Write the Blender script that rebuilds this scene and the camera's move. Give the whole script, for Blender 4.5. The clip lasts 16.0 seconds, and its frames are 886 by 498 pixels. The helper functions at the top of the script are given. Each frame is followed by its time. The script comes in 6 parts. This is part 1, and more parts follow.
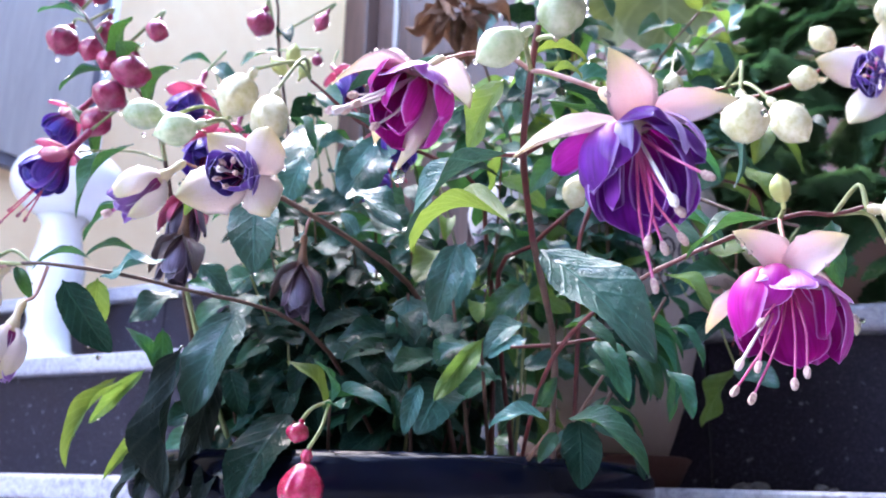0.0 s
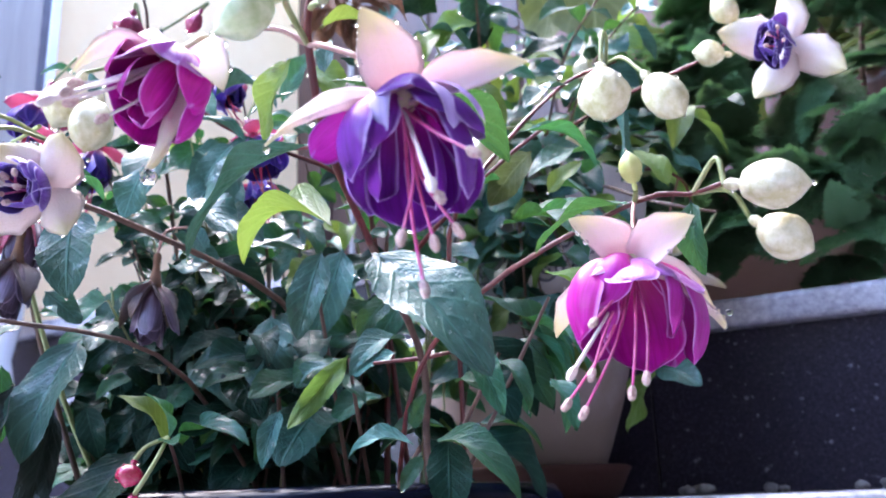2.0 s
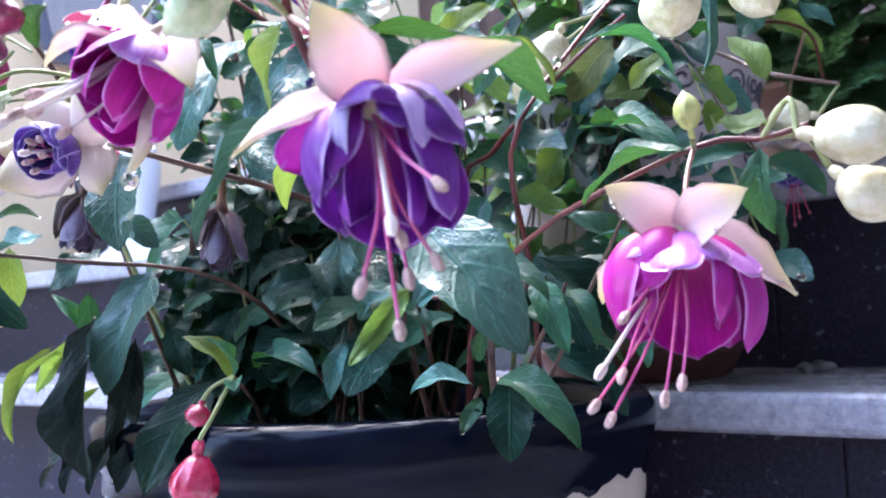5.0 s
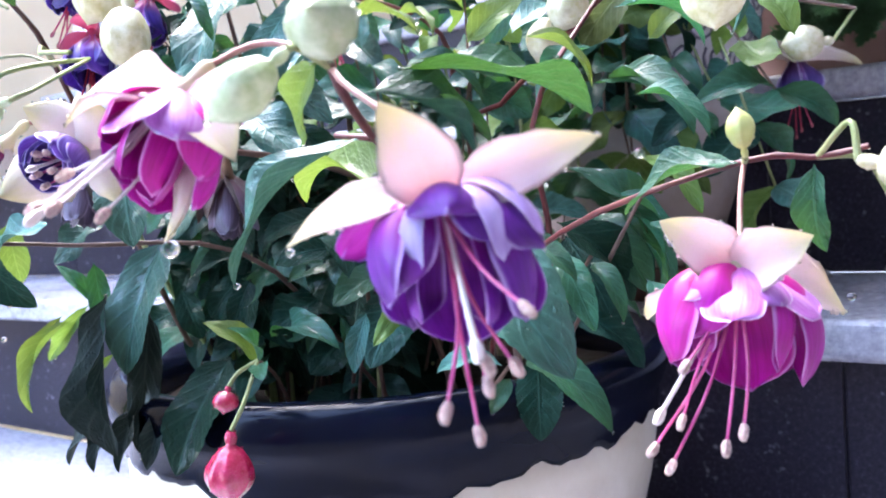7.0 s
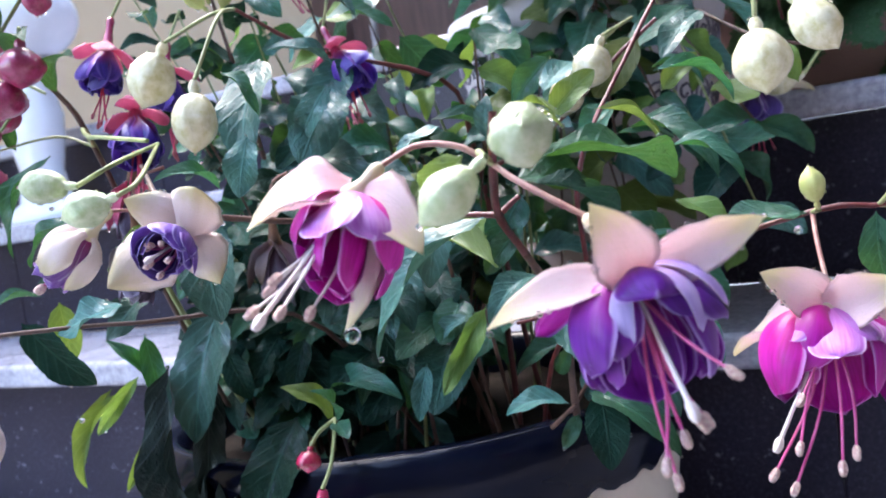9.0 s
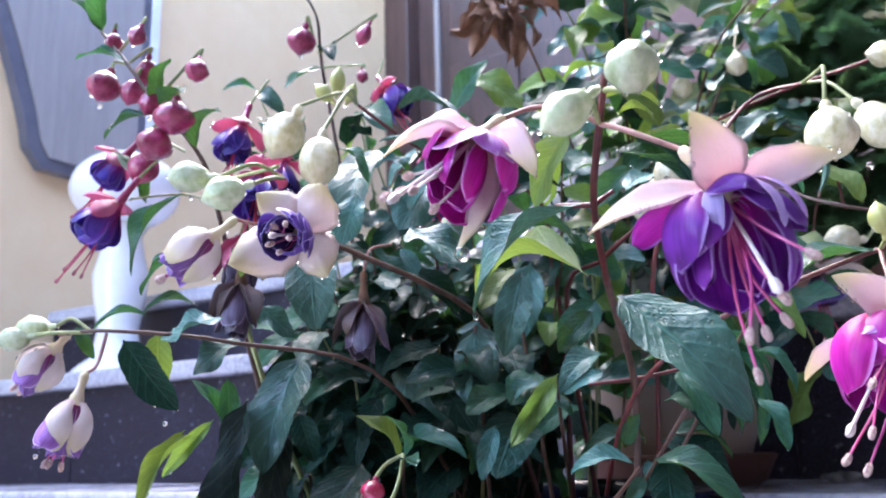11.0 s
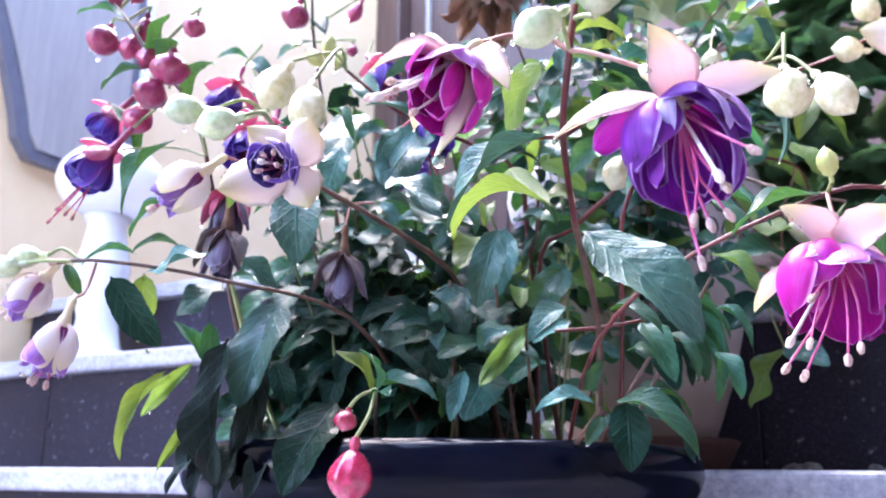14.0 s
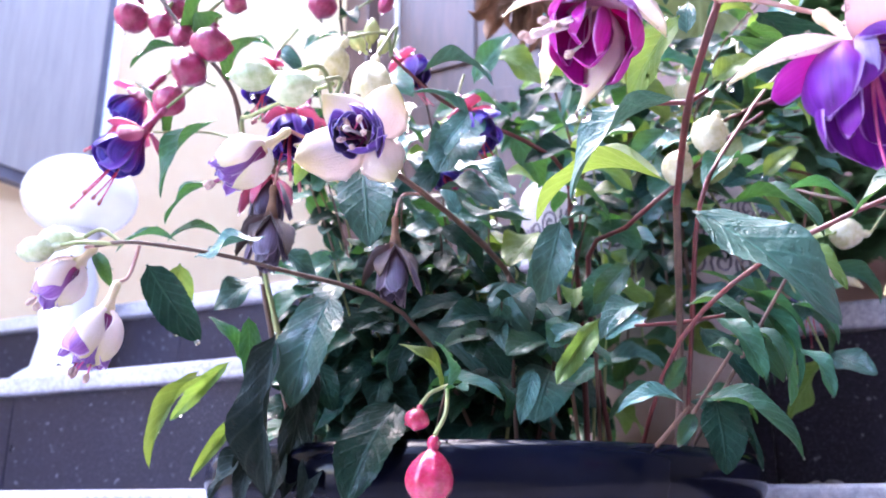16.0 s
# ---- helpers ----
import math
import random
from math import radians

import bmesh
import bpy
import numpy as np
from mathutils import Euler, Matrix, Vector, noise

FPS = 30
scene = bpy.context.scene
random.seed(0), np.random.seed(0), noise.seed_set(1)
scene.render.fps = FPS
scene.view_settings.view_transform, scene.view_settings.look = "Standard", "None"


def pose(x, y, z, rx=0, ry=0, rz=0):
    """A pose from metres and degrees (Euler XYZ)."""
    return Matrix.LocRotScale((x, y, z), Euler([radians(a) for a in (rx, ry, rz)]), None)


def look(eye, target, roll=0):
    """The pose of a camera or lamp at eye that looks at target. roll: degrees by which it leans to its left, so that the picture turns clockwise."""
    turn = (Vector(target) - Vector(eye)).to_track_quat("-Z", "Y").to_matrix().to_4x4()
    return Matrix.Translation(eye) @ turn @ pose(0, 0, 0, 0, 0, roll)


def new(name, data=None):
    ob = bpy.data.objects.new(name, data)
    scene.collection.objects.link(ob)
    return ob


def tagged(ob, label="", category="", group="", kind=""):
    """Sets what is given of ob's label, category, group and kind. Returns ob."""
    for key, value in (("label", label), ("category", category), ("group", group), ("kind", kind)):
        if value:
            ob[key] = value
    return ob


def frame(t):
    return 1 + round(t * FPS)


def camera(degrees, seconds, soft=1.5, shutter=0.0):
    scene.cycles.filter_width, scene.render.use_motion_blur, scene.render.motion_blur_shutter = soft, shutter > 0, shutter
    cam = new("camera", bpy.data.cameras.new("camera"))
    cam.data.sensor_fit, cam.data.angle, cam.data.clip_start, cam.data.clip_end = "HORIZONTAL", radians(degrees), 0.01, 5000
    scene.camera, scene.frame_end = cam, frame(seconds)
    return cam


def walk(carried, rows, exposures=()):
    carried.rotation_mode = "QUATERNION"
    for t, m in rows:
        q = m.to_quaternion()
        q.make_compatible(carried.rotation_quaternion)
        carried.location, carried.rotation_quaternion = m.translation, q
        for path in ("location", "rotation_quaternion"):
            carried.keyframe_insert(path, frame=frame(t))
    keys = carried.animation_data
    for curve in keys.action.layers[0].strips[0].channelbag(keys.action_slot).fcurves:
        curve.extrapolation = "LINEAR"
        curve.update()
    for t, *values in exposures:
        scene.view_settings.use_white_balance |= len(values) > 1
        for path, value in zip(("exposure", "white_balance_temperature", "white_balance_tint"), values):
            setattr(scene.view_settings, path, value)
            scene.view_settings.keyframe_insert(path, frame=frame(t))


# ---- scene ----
cam = camera(53.4, 16.0, soft=1.8)
cam.data.dof.use_dof, cam.data.dof.focus_distance, cam.data.dof.aperture_fstop = True, 0.33, 21.0
EXPOSURE = 4.04
METRES, EYE, TILT, LEAN, TURN = 0.52, 0.1672, 15.44, -1.55, 27.69
ROWS = [
    (0.0, 0.0, 0.0, 0.0, 0.0, 0.0, -0.0),
    (0.5, 0.0319, 0.0213, 0.0024, -1.75, 0.39, 1.11),
    (1.0, 0.0565, 0.0373, -0.0123, -1.92, 0.63, 1.55),
    (1.5, 0.0881, 0.0596, -0.0091, -2.02, 0.95, 2.34),
    (2.0, 0.1186, 0.0837, -0.0061, -0.91, 0.52, 3.44),
    (2.5, 0.1463, 0.0982, 0.0056, 1.52, -0.46, 4.23),
    (3.0, 0.1677, 0.1144, 0.018, 4.21, -1.62, 4.8),
    (3.5, 0.1867, 0.1181, 0.032, 6.36, -3.81, 5.64),
    (4.0, 0.1898, 0.1272, 0.0337, 7.76, -5.57, 5.4),
    (6.5, 0.1771, 0.1773, 0.1544, 6.74, -17.82, 7.71),
    (7.0, 0.1566, 0.1796, 0.1666, 5.72, -19.51, 7.73),
    (7.5, 0.1286, 0.1749, 0.1779, 4.79, -20.95, 7.2),
    (8.0, 0.1043, 0.1726, 0.2055, 1.68, -21.05, 7.89),
    (8.5, 0.0697, 0.1643, 0.2235, -0.63, -21.77, 8.88),
    (9.0, 0.045, 0.1376, 0.2271, -0.83, -19.12, 9.94),
    (9.5, 0.0088, 0.098, 0.2045, 1.04, -13.93, 8.9),
    (10.0, -0.0009, 0.0714, 0.1461, 2.7, -8.32, 6.73),
    (12.5, -0.0115, 0.0052, 0.0347, 3.26, -0.8, 2.65),
    (13.0, -0.0048, -0.0142, 0.0221, 3.07, -0.86, 2.55),
    (13.5, -0.0035, -0.0058, 0.0095, 2.8, -1.19, 2.3),
    (14.0, -0.0024, 0.001, -0.0024, 2.52, -0.7, 1.69),
    (14.5, -0.0119, 0.0024, -0.0156, 2.03, 0.48, 0.76),
    (15.0, -0.0376, 0.0109, -0.0283, 1.43, 0.99, 0.43),
    (15.5, -0.0746, 0.0394, -0.0388, -0.28, 1.16, 0.46),
    (16.0, -0.117, 0.0574, -0.0407, -0.79, 1.31, 0.99),
]
walk(cam, [(t, pose(0, 0, EYE, TILT, LEAN, TURN) @ pose(METRES * x, METRES * y, METRES * z, 90 + pitch, roll, yaw)) for t, x, y, z, yaw, pitch, roll in ROWS],
     exposures=[(t, EXPOSURE + e, k, tint) for t, e, k, tint in ((0.0, 0.42, 6500, 19), (1.5, 0.5, 6400, 19), (3.5, 0.45, 6350, 17), (7.0, 0.75, 6550, 14), (7.6, 0.85, 6550, 14), (8.5, 0.08, 6700, 13), (9.0, 0.06, 6750, 13), (10.0, 0.12, 6600, 18), (12.5, 0.17, 6550, 19), (14.0, 0.7, 6600, 22), (16.0, 0.88, 6650, 26))])

# ---- light ----
world = bpy.data.worlds.new("world")
scene.world = world
world.use_nodes = True
wn, wl = world.node_tree.nodes, world.node_tree.links
sky = wn.new("ShaderNodeTexSky")
sky.sky_type = 'NISHITA'
sky.sun_disc = False
SUN_UP, SUN_AROUND = radians(56), radians(-60)
sky.sun_elevation, sky.sun_rotation = SUN_UP, SUN_AROUND
wl.new(sky.outputs[0], wn["Background"].inputs[0])
wn["Background"].inputs[1].default_value = 0.15
sun = new("sun", bpy.data.lights.new("sun", 'SUN'))
sun.data.energy, sun.data.angle, sun.data.color = 0.55, radians(60), (1.0, 0.96, 0.9)
sun_from = Vector((math.sin(SUN_AROUND) * math.cos(SUN_UP), math.cos(SUN_AROUND) * math.cos(SUN_UP), math.sin(SUN_UP)))
sun.matrix_world = look(sun_from * 8, (0, 0, 0))

# ---- materials ----


class Nodes:
    """A small helper to write node materials in few lines."""

    def __init__(self, name):
        self.mat = bpy.data.materials.new(name)
        self.mat.use_nodes = True
        self.n, self.l = self.mat.node_tree.nodes, self.mat.node_tree.links
        self.bsdf = self.n["Principled BSDF"]
        self.out = self.n["Material Output"]

    def put(self, value, socket):
        if isinstance(value, bpy.types.NodeSocket):
            self.l.new(value, socket)
        elif isinstance(value, tuple) and len(value) == 3 and socket.type == 'RGBA':
            socket.default_value = (*value, 1)
        else:
            socket.default_value = value

    def set(self, **kw):
        for k, v in kw.items():
            self.put(v, self.bsdf.inputs[k.replace("_", " ")])
        return self

    def math(self, op, a, b=0.0, c=0.0):
        nd = self.n.new("ShaderNodeMath")
        nd.operation = op
        for i, v in enumerate((a, b, c)):
            self.put(v, nd.inputs[i])
        return nd.outputs[0]

    def coord(self, which="Object"):
        return self.n.new("ShaderNodeTexCoord").outputs[which]

    def uv(self):
        nd = self.n.new("ShaderNodeSeparateXYZ")
        self.l.new(self.coord("UV"), nd.inputs[0])
        return nd.outputs[0], nd.outputs[1]

    def noise(self, scale, detail=4, rough=0.55, vec=None, dist=0.0):
        nd = self.n.new("ShaderNodeTexNoise")
        nd.inputs["Scale"].default_value, nd.inputs["Detail"].default_value = scale, detail
        nd.inputs["Roughness"].default_value, nd.inputs["Distortion"].default_value = rough, dist
        self.l.new(vec if vec is not None else self.coord(), nd.inputs["Vector"])
        return nd.outputs["Fac"]

    def cells(self, scale, vec=None, feature='F1'):
        nd = self.n.new("ShaderNodeTexVoronoi")
        nd.feature = feature
        nd.inputs["Scale"].default_value = scale
        self.l.new(vec if vec is not None else self.coord(), nd.inputs["Vector"])
        return nd.outputs["Distance"]

    def ramp(self, fac, *stops):
        nd = self.n.new("ShaderNodeValToRGB")
        e = nd.color_ramp.elements
        while len(e) < len(stops):
            e.new(0.5)
        for el, (p, c) in zip(e, stops):
            el.position = p
            el.color = (*c, 1) if isinstance(c, tuple) else (c, c, c, 1)
        self.l.new(fac, nd.inputs[0])
        return nd.outputs[0]

    def mix(self, fac, a, b, blend='MIX'):
        nd = self.n.new("ShaderNodeMix")
        nd.data_type, nd.blend_type = 'RGBA', blend
        self.put(fac, nd.inputs["Factor"])
        self.put(a, nd.inputs[6])
        self.put(b, nd.inputs[7])
        return nd.outputs[2]

    def random(self):
        return self.n.new("ShaderNodeObjectInfo").outputs["Random"]

    def hue(self, col, h=0.5, s=1.0, v=1.0):
        nd = self.n.new("ShaderNodeHueSaturation")
        self.put(h, nd.inputs["Hue"])
        self.put(s, nd.inputs["Saturation"])
        self.put(v, nd.inputs["Value"])
        self.put(col, nd.inputs["Color"])
        return nd.outputs[0]

    def bump(self, height, strength=0.3, dist=0.001):
        nd = self.n.new("ShaderNodeBump")
        nd.inputs["Strength"].default_value, nd.inputs["Distance"].default_value = strength, dist
        self.l.new(height, nd.inputs["Height"])
        self.l.new(nd.outputs[0], self.bsdf.inputs["Normal"])
        return self

    def glow_through(self, col, share):
        """Thin tissue: a share of the light passes through to the other side."""
        tr = self.n.new("ShaderNodeBsdfTranslucent")
        self.put(col, tr.inputs[0])
        mx = self.n.new("ShaderNodeMixShader")
        mx.inputs[0].default_value = share
        self.l.new(self.bsdf.outputs[0], mx.inputs[1])
        self.l.new(tr.outputs[0], mx.inputs[2])
        self.l.new(mx.outputs[0], self.out.inputs[0])
        return self


def leaf_material(name, dark, light, through_col, share, rough=0.32, wet=1.0, gloss=1.0):
    m = Nodes(name)
    u, v = m.uv()
    side = m.math('ABSOLUTE', m.math('SUBTRACT', v, 0.5))
    rib = m.math('SUBTRACT', 1.0, m.math('SMOOTH_MAX', 0.0, m.math('MINIMUM', 1.0, m.math('MULTIPLY', side, 26.0)), 0.05))
    wave = m.math('SINE', m.math('MULTIPLY', m.math('SUBTRACT', u, m.math('MULTIPLY', side, 0.55)), 44.0))
    vein = m.math('POWER', m.math('MULTIPLY_ADD', wave, 0.5, 0.5), 9.0)
    r = m.random()
    # each leaf looks up its own piece of the textures
    mp = m.n.new("ShaderNodeMapping")
    mp.inputs["Scale"].default_value = (1.0, 0.55, 1)
    m.l.new(m.coord("UV"), mp.inputs[0])
    off = m.n.new("ShaderNodeCombineXYZ")
    m.put(m.math('MULTIPLY', r, 37.0), off.inputs[0])
    m.put(m.math('MULTIPLY', r, 91.0), off.inputs[1])
    m.l.new(off.outputs[0], mp.inputs["Location"])
    c = mp.outputs[0]
    blotch, film, fine = m.noise(7, 5, 0.6, c), m.noise(5, 4, 0.6, c, 0.8), m.noise(60, 3, 0.6, c)
    col = m.mix(m.ramp(blotch, (0.3, 0.0), (0.7, 1.0)), dark, light)
    col = m.mix(m.math('MULTIPLY', m.math('MAXIMUM', rib, m.math('MULTIPLY', vein, 0.4)), 0.6), col, tuple(min(1, q * 1.8 + 0.015) for q in light))
    col = m.hue(col, m.math('MULTIPLY_ADD', r, 0.03, 0.485), 1.0, m.math('MULTIPLY_ADD', r, 0.7, 0.65))
    beads = m.ramp(m.cells(26, c), (0.1, 1.0), (0.34, 0.0))
    where = m.math('MULTIPLY', m.ramp(film, (0.46, 0.0), (0.58, 1.0)), wet)
    beads = m.math('MULTIPLY', beads, where)
    h = m.math('SUBTRACT', m.math('ADD', m.math('MULTIPLY', fine, 0.3), m.math('MULTIPLY', blotch, 0.8)), m.math('MAXIMUM', rib, m.math('MULTIPLY', vein, 0.35)))
    h = m.math('ADD', m.math('MULTIPLY_ADD', m.noise(20, 2, 0.5, c), 1.1, h), m.math('MULTIPLY', beads, 1.1))
    m.set(Base_Color=col, Roughness=m.math('MULTIPLY_ADD', fine, 0.25, rough), Specular_IOR_Level=0.2 * gloss, Coat_Weight=m.math('MULTIPLY_ADD', where, 0.34 * gloss, 0.03), Coat_Roughness=0.07)
    m.bump(h, 0.6, 0.0012)
    return m.glow_through(m.hue(through_col, m.math('MULTIPLY_ADD', r, 0.03, 0.485), 1.0, m.math('MULTIPLY_ADD', r, 0.5, 0.75)), share).mat


def petal_material(name, deep, main, rim, throat, share=0.3):
    m = Nodes(name)
    u, v = m.uv()
    side = m.math('MULTIPLY', m.math('ABSOLUTE', m.math('SUBTRACT', v, 0.5)), 2.0)
    edge = m.math('MAXIMUM', m.math('MULTIPLY', m.math('SUBTRACT', side, 0.89), 14.0), m.math('MULTIPLY', m.math('SUBTRACT', u, 0.985), 50.0))
    edge = m.math('MINIMUM', 1.0, m.math('MAXIMUM', 0.0, edge))
    streak = m.n.new("ShaderNodeMapping")
    streak.inputs["Scale"].default_value = (0.8, 9, 1)
    m.l.new(m.coord("UV"), streak.inputs[0])
    st = m.noise(2.0, 4, 0.6, streak.outputs[0])
    soft = m.noise(3, 3, 0.5, m.coord("UV"))
    col = m.mix(m.ramp(m.math('ADD', m.math('MULTIPLY', st, 0.6), m.math('MULTIPLY', soft, 0.4)), (0.35, 0.0), (0.62, 1.0)), deep, main)
    col = m.mix(m.ramp(u, (0.1, 1.0), (0.62, 0.0)), col, throat)
    col = m.mix(m.math('MULTIPLY', edge, 0.8), col, rim)
    r = m.random()
    col = m.hue(col, m.math('MULTIPLY_ADD', r, 0.03, 0.485), 1.0, m.math('MULTIPLY_ADD', r, 0.4, 0.8))
    m.set(Base_Color=col, Roughness=0.42, Sheen_Weight=0.05, Specular_IOR_Level=0.4).bump(st, 0.18, 0.0005)
    return m.glow_through(col, share).mat


def sepal_material(name, base, middle, tip, share=0.25):
    m = Nodes(name)
    u, v = m.uv()
    n1 = m.noise(6, 4, 0.6, m.coord("UV"))
    col = m.ramp(m.math('ADD', u, m.math('MULTIPLY', m.math('SUBTRACT', n1, 0.5), 0.35)), (0.0, base), (0.4, middle), (0.58, middle), (0.9, tip))
    spots = m.noise(26, 5, 0.7, m.coord("UV"))
    col = m.mix(m.math('MULTIPLY', m.ramp(spots, (0.56, 0.0), (0.72, 1.0)), 0.5), col, tuple(c * 0.75 for c in tip))
    streak = m.n.new("ShaderNodeMapping")
    streak.inputs["Scale"].default_value = (1.0, 16, 1)
    m.l.new(m.coord("UV"), streak.inputs[0])
    st = m.noise(2.0, 3, 0.6, streak.outputs[0])
    rough = m.noise(34, 4, 0.65, m.coord("UV"))
    m.set(Base_Color=col, Roughness=0.42, Specular_IOR_Level=0.45).bump(m.math('ADD', st, m.math('MULTIPLY', rough, 0.8)), 0.75, 0.001)
    return m.glow_through(col, share).mat


def plain_organic(name, a, b, scale=60, rough=0.45, share=0.0, bump=0.3, coat=0.0, spec=0.5):
    m = Nodes(name)
    n1, n2 = m.noise(scale, 5, 0.6), m.noise(scale * 6, 3, 0.6)
    col = m.mix(m.ramp(n1, (0.35, 0.0), (0.65, 1.0)), a, b)
    r = m.random()
    col = m.hue(col, 0.5, 1.0, m.math('MULTIPLY_ADD', r, 0.35, 0.82))
    m.set(Base_Color=col, Roughness=m.math('MULTIPLY_ADD', n2, 0.2, rough - 0.1), Coat_Weight=coat, Coat_Roughness=0.1, Specular_IOR_Level=spec)
    m.bump(m.math('ADD', n1, m.math('MULTIPLY', n2, 0.4)), bump, 0.0008)
    if share:
        m.glow_through(col, share)
    return m.mat


# dark green leaf, deepened further to stand in for shade inside the plant
LEAF_DARK_SHADED = leaf_material("leaf_dark_shaded", (0.004, 0.02, 0.015), (0.009, 0.04, 0.028), (0.02, 0.07, 0.02), 0.08, 0.42, 1.0, 0.35)
LEAF_MID = leaf_material("leaf_mid", (0.011, 0.058, 0.038), (0.028, 0.11, 0.07), (0.08, 0.24, 0.035), 0.2, 0.36, 1.0, 0.9)
LEAF_YOUNG = leaf_material("leaf_young", (0.07, 0.14, 0.032), (0.12, 0.2, 0.06), (0.22, 0.34, 0.05), 0.34, 0.4, 0.6)
# wet leaf; part of its bluish sky sheen is painted into the base colour
LEAF_WET_SHEEN = leaf_material("leaf_wet_sheen", (0.024, 0.09, 0.075), (0.05, 0.155, 0.13), (0.05, 0.13, 0.05), 0.1, 0.34, 1.0, 1.35)
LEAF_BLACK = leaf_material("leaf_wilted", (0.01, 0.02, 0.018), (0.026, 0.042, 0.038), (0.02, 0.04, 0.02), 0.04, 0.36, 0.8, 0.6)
LEAF_BIG = leaf_material("leaf_broad", (0.075, 0.09, 0.036), (0.13, 0.145, 0.07), (0.16, 0.22, 0.05), 0.22, 0.55, 0.1, 0.5)
PETAL_PURPLE = petal_material("petal_purple", (0.1, 0.005, 0.18), (0.2, 0.02, 0.38), (0.58, 0.4, 0.8), (0.36, 0.006, 0.22), 0.18)
PETAL_MAGENTA = petal_material("petal_magenta", (0.36, 0.003, 0.2), (0.56, 0.012, 0.4), (0.74, 0.36, 0.8), (0.44, 0.0, 0.14), 0.13)
# magenta petal lightened in colour for backs that catch the top light
PETAL_LIT_LILAC = petal_material("petal_lit_lilac", (0.46, 0.1, 0.52), (0.62, 0.3, 0.68), (0.82, 0.66, 0.88), (0.55, 0.12, 0.4), 0.2)
PETAL_VIOLET = petal_material("petal_violet", (0.07, 0.02, 0.2), (0.17, 0.09, 0.42), (0.55, 0.48, 0.82), (0.1, 0.006, 0.06), 0.14)
# purple petal paled in colour to show a lit upper face
PETAL_LIT_STRIP = petal_material("petal_lit_strip", (0.36, 0.24, 0.56), (0.55, 0.42, 0.74), (0.8, 0.72, 0.9), (0.45, 0.26, 0.6), 0.2)
PETAL_SIDE = petal_material("petal_side", (0.3, 0.01, 0.24), (0.42, 0.03, 0.36), (0.4, 0.25, 0.72), (0.5, 0.01, 0.22), 0.2)
PETAL_HALF = petal_material("petal_half_open", (0.2, 0.07, 0.34), (0.4, 0.22, 0.56), (0.7, 0.58, 0.82), (0.3, 0.04, 0.2), 0.2)
PETAL_BLUE = petal_material("petal_blue", (0.035, 0.012, 0.2), (0.1, 0.04, 0.42), (0.2, 0.12, 0.5), (0.3, 0.012, 0.14), 0.15)
PETAL_WILTED = petal_material("petal_wilted", (0.05, 0.035, 0.06), (0.16, 0.12, 0.2), (0.35, 0.28, 0.4), (0.1, 0.03, 0.04), 0.1)
SEPAL_PINK = sepal_material("sepal_pink", (0.9, 0.58, 0.63), (0.92, 0.75, 0.77), (0.88, 0.8, 0.56), 0.42)
SEPAL_WHITE = sepal_material("sepal_white", (0.86, 0.68, 0.66), (0.88, 0.77, 0.72), (0.76, 0.68, 0.42))
SEPAL_RED = sepal_material("sepal_red", (0.55, 0.02, 0.08), (0.62, 0.11, 0.22), (0.52, 0.09, 0.2), 0.2)
TUBE_PALE = plain_organic("tube_pale", (0.62, 0.55, 0.3), (0.75, 0.62, 0.48), 90, 0.45, 0.15)
BUD_WHITE = plain_organic("bud_white", (0.62, 0.57, 0.3), (0.82, 0.78, 0.6), 240, 0.35, 0.15, 0.9, 0.3)
BUD_GREEN = plain_organic("bud_green", (0.42, 0.52, 0.26), (0.66, 0.71, 0.5), 240, 0.35, 0.15, 0.9, 0.3)
BUD_YELLOW = plain_organic("bud_yellow", (0.5, 0.54, 0.16), (0.64, 0.66, 0.3), 80, 0.42, 0.15)
BUD_RED = plain_organic("bud_red", (0.27, 0.01, 0.065), (0.46, 0.055, 0.16), 200, 0.3, 0.05, 0.5, 0.6)
BUD_PINK = plain_organic("bud_pink", (0.42, 0.008, 0.05), (0.6, 0.025, 0.12), 260, 0.25, 0.05, 0.6, 1.0)
STEM_RED = plain_organic("stem_red", (0.075, 0.012, 0.014), (0.14, 0.026, 0.024), 120, 0.4, 0, 0.4)
STEM_BROWN = plain_organic("stem_brown", (0.065, 0.032, 0.024), (0.13, 0.07, 0.05), 120, 0.55, 0, 0.6)
STEM_PINK = plain_organic("stem_pink", (0.34, 0.13, 0.12), (0.5, 0.3, 0.25), 120, 0.45, 0.1, 0.3)
STEM_GREEN = plain_organic("stem_green", (0.2, 0.26, 0.1), (0.36, 0.38, 0.18), 120, 0.5, 0.1, 0.3)
FILAMENT_PINK = plain_organic("filament_pink", (0.6, 0.06, 0.26), (0.72, 0.2, 0.4), 90, 0.4, 0.2)
FILAMENT_RED = plain_organic("filament_red", (0.55, 0.02, 0.09), (0.62, 0.06, 0.14), 90, 0.4, 0.1)
FILAMENT_WHITE = plain_organic("filament_white", (0.8, 0.68, 0.68), (0.85, 0.8, 0.76), 90, 0.4, 0.2)
ANTHER = plain_organic("anther", (0.62, 0.34, 0.34), (0.86, 0.7, 0.6), 1400, 0.8, 0.05, 1.0)
ANTHER_RED = plain_organic("anther_red", (0.4, 0.06, 0.1), (0.55, 0.2, 0.2), 300, 0.7, 0.0, 0.8)
DRY = plain_organic("dry_brown", (0.1, 0.045, 0.025), (0.24, 0.12, 0.07), 60, 0.8, 0.1, 0.8)
SOIL = plain_organic("soil", (0.008, 0.006, 0.005), (0.025, 0.018, 0.013), 90, 0.9, 0, 1.0, 0.0, 0.1)
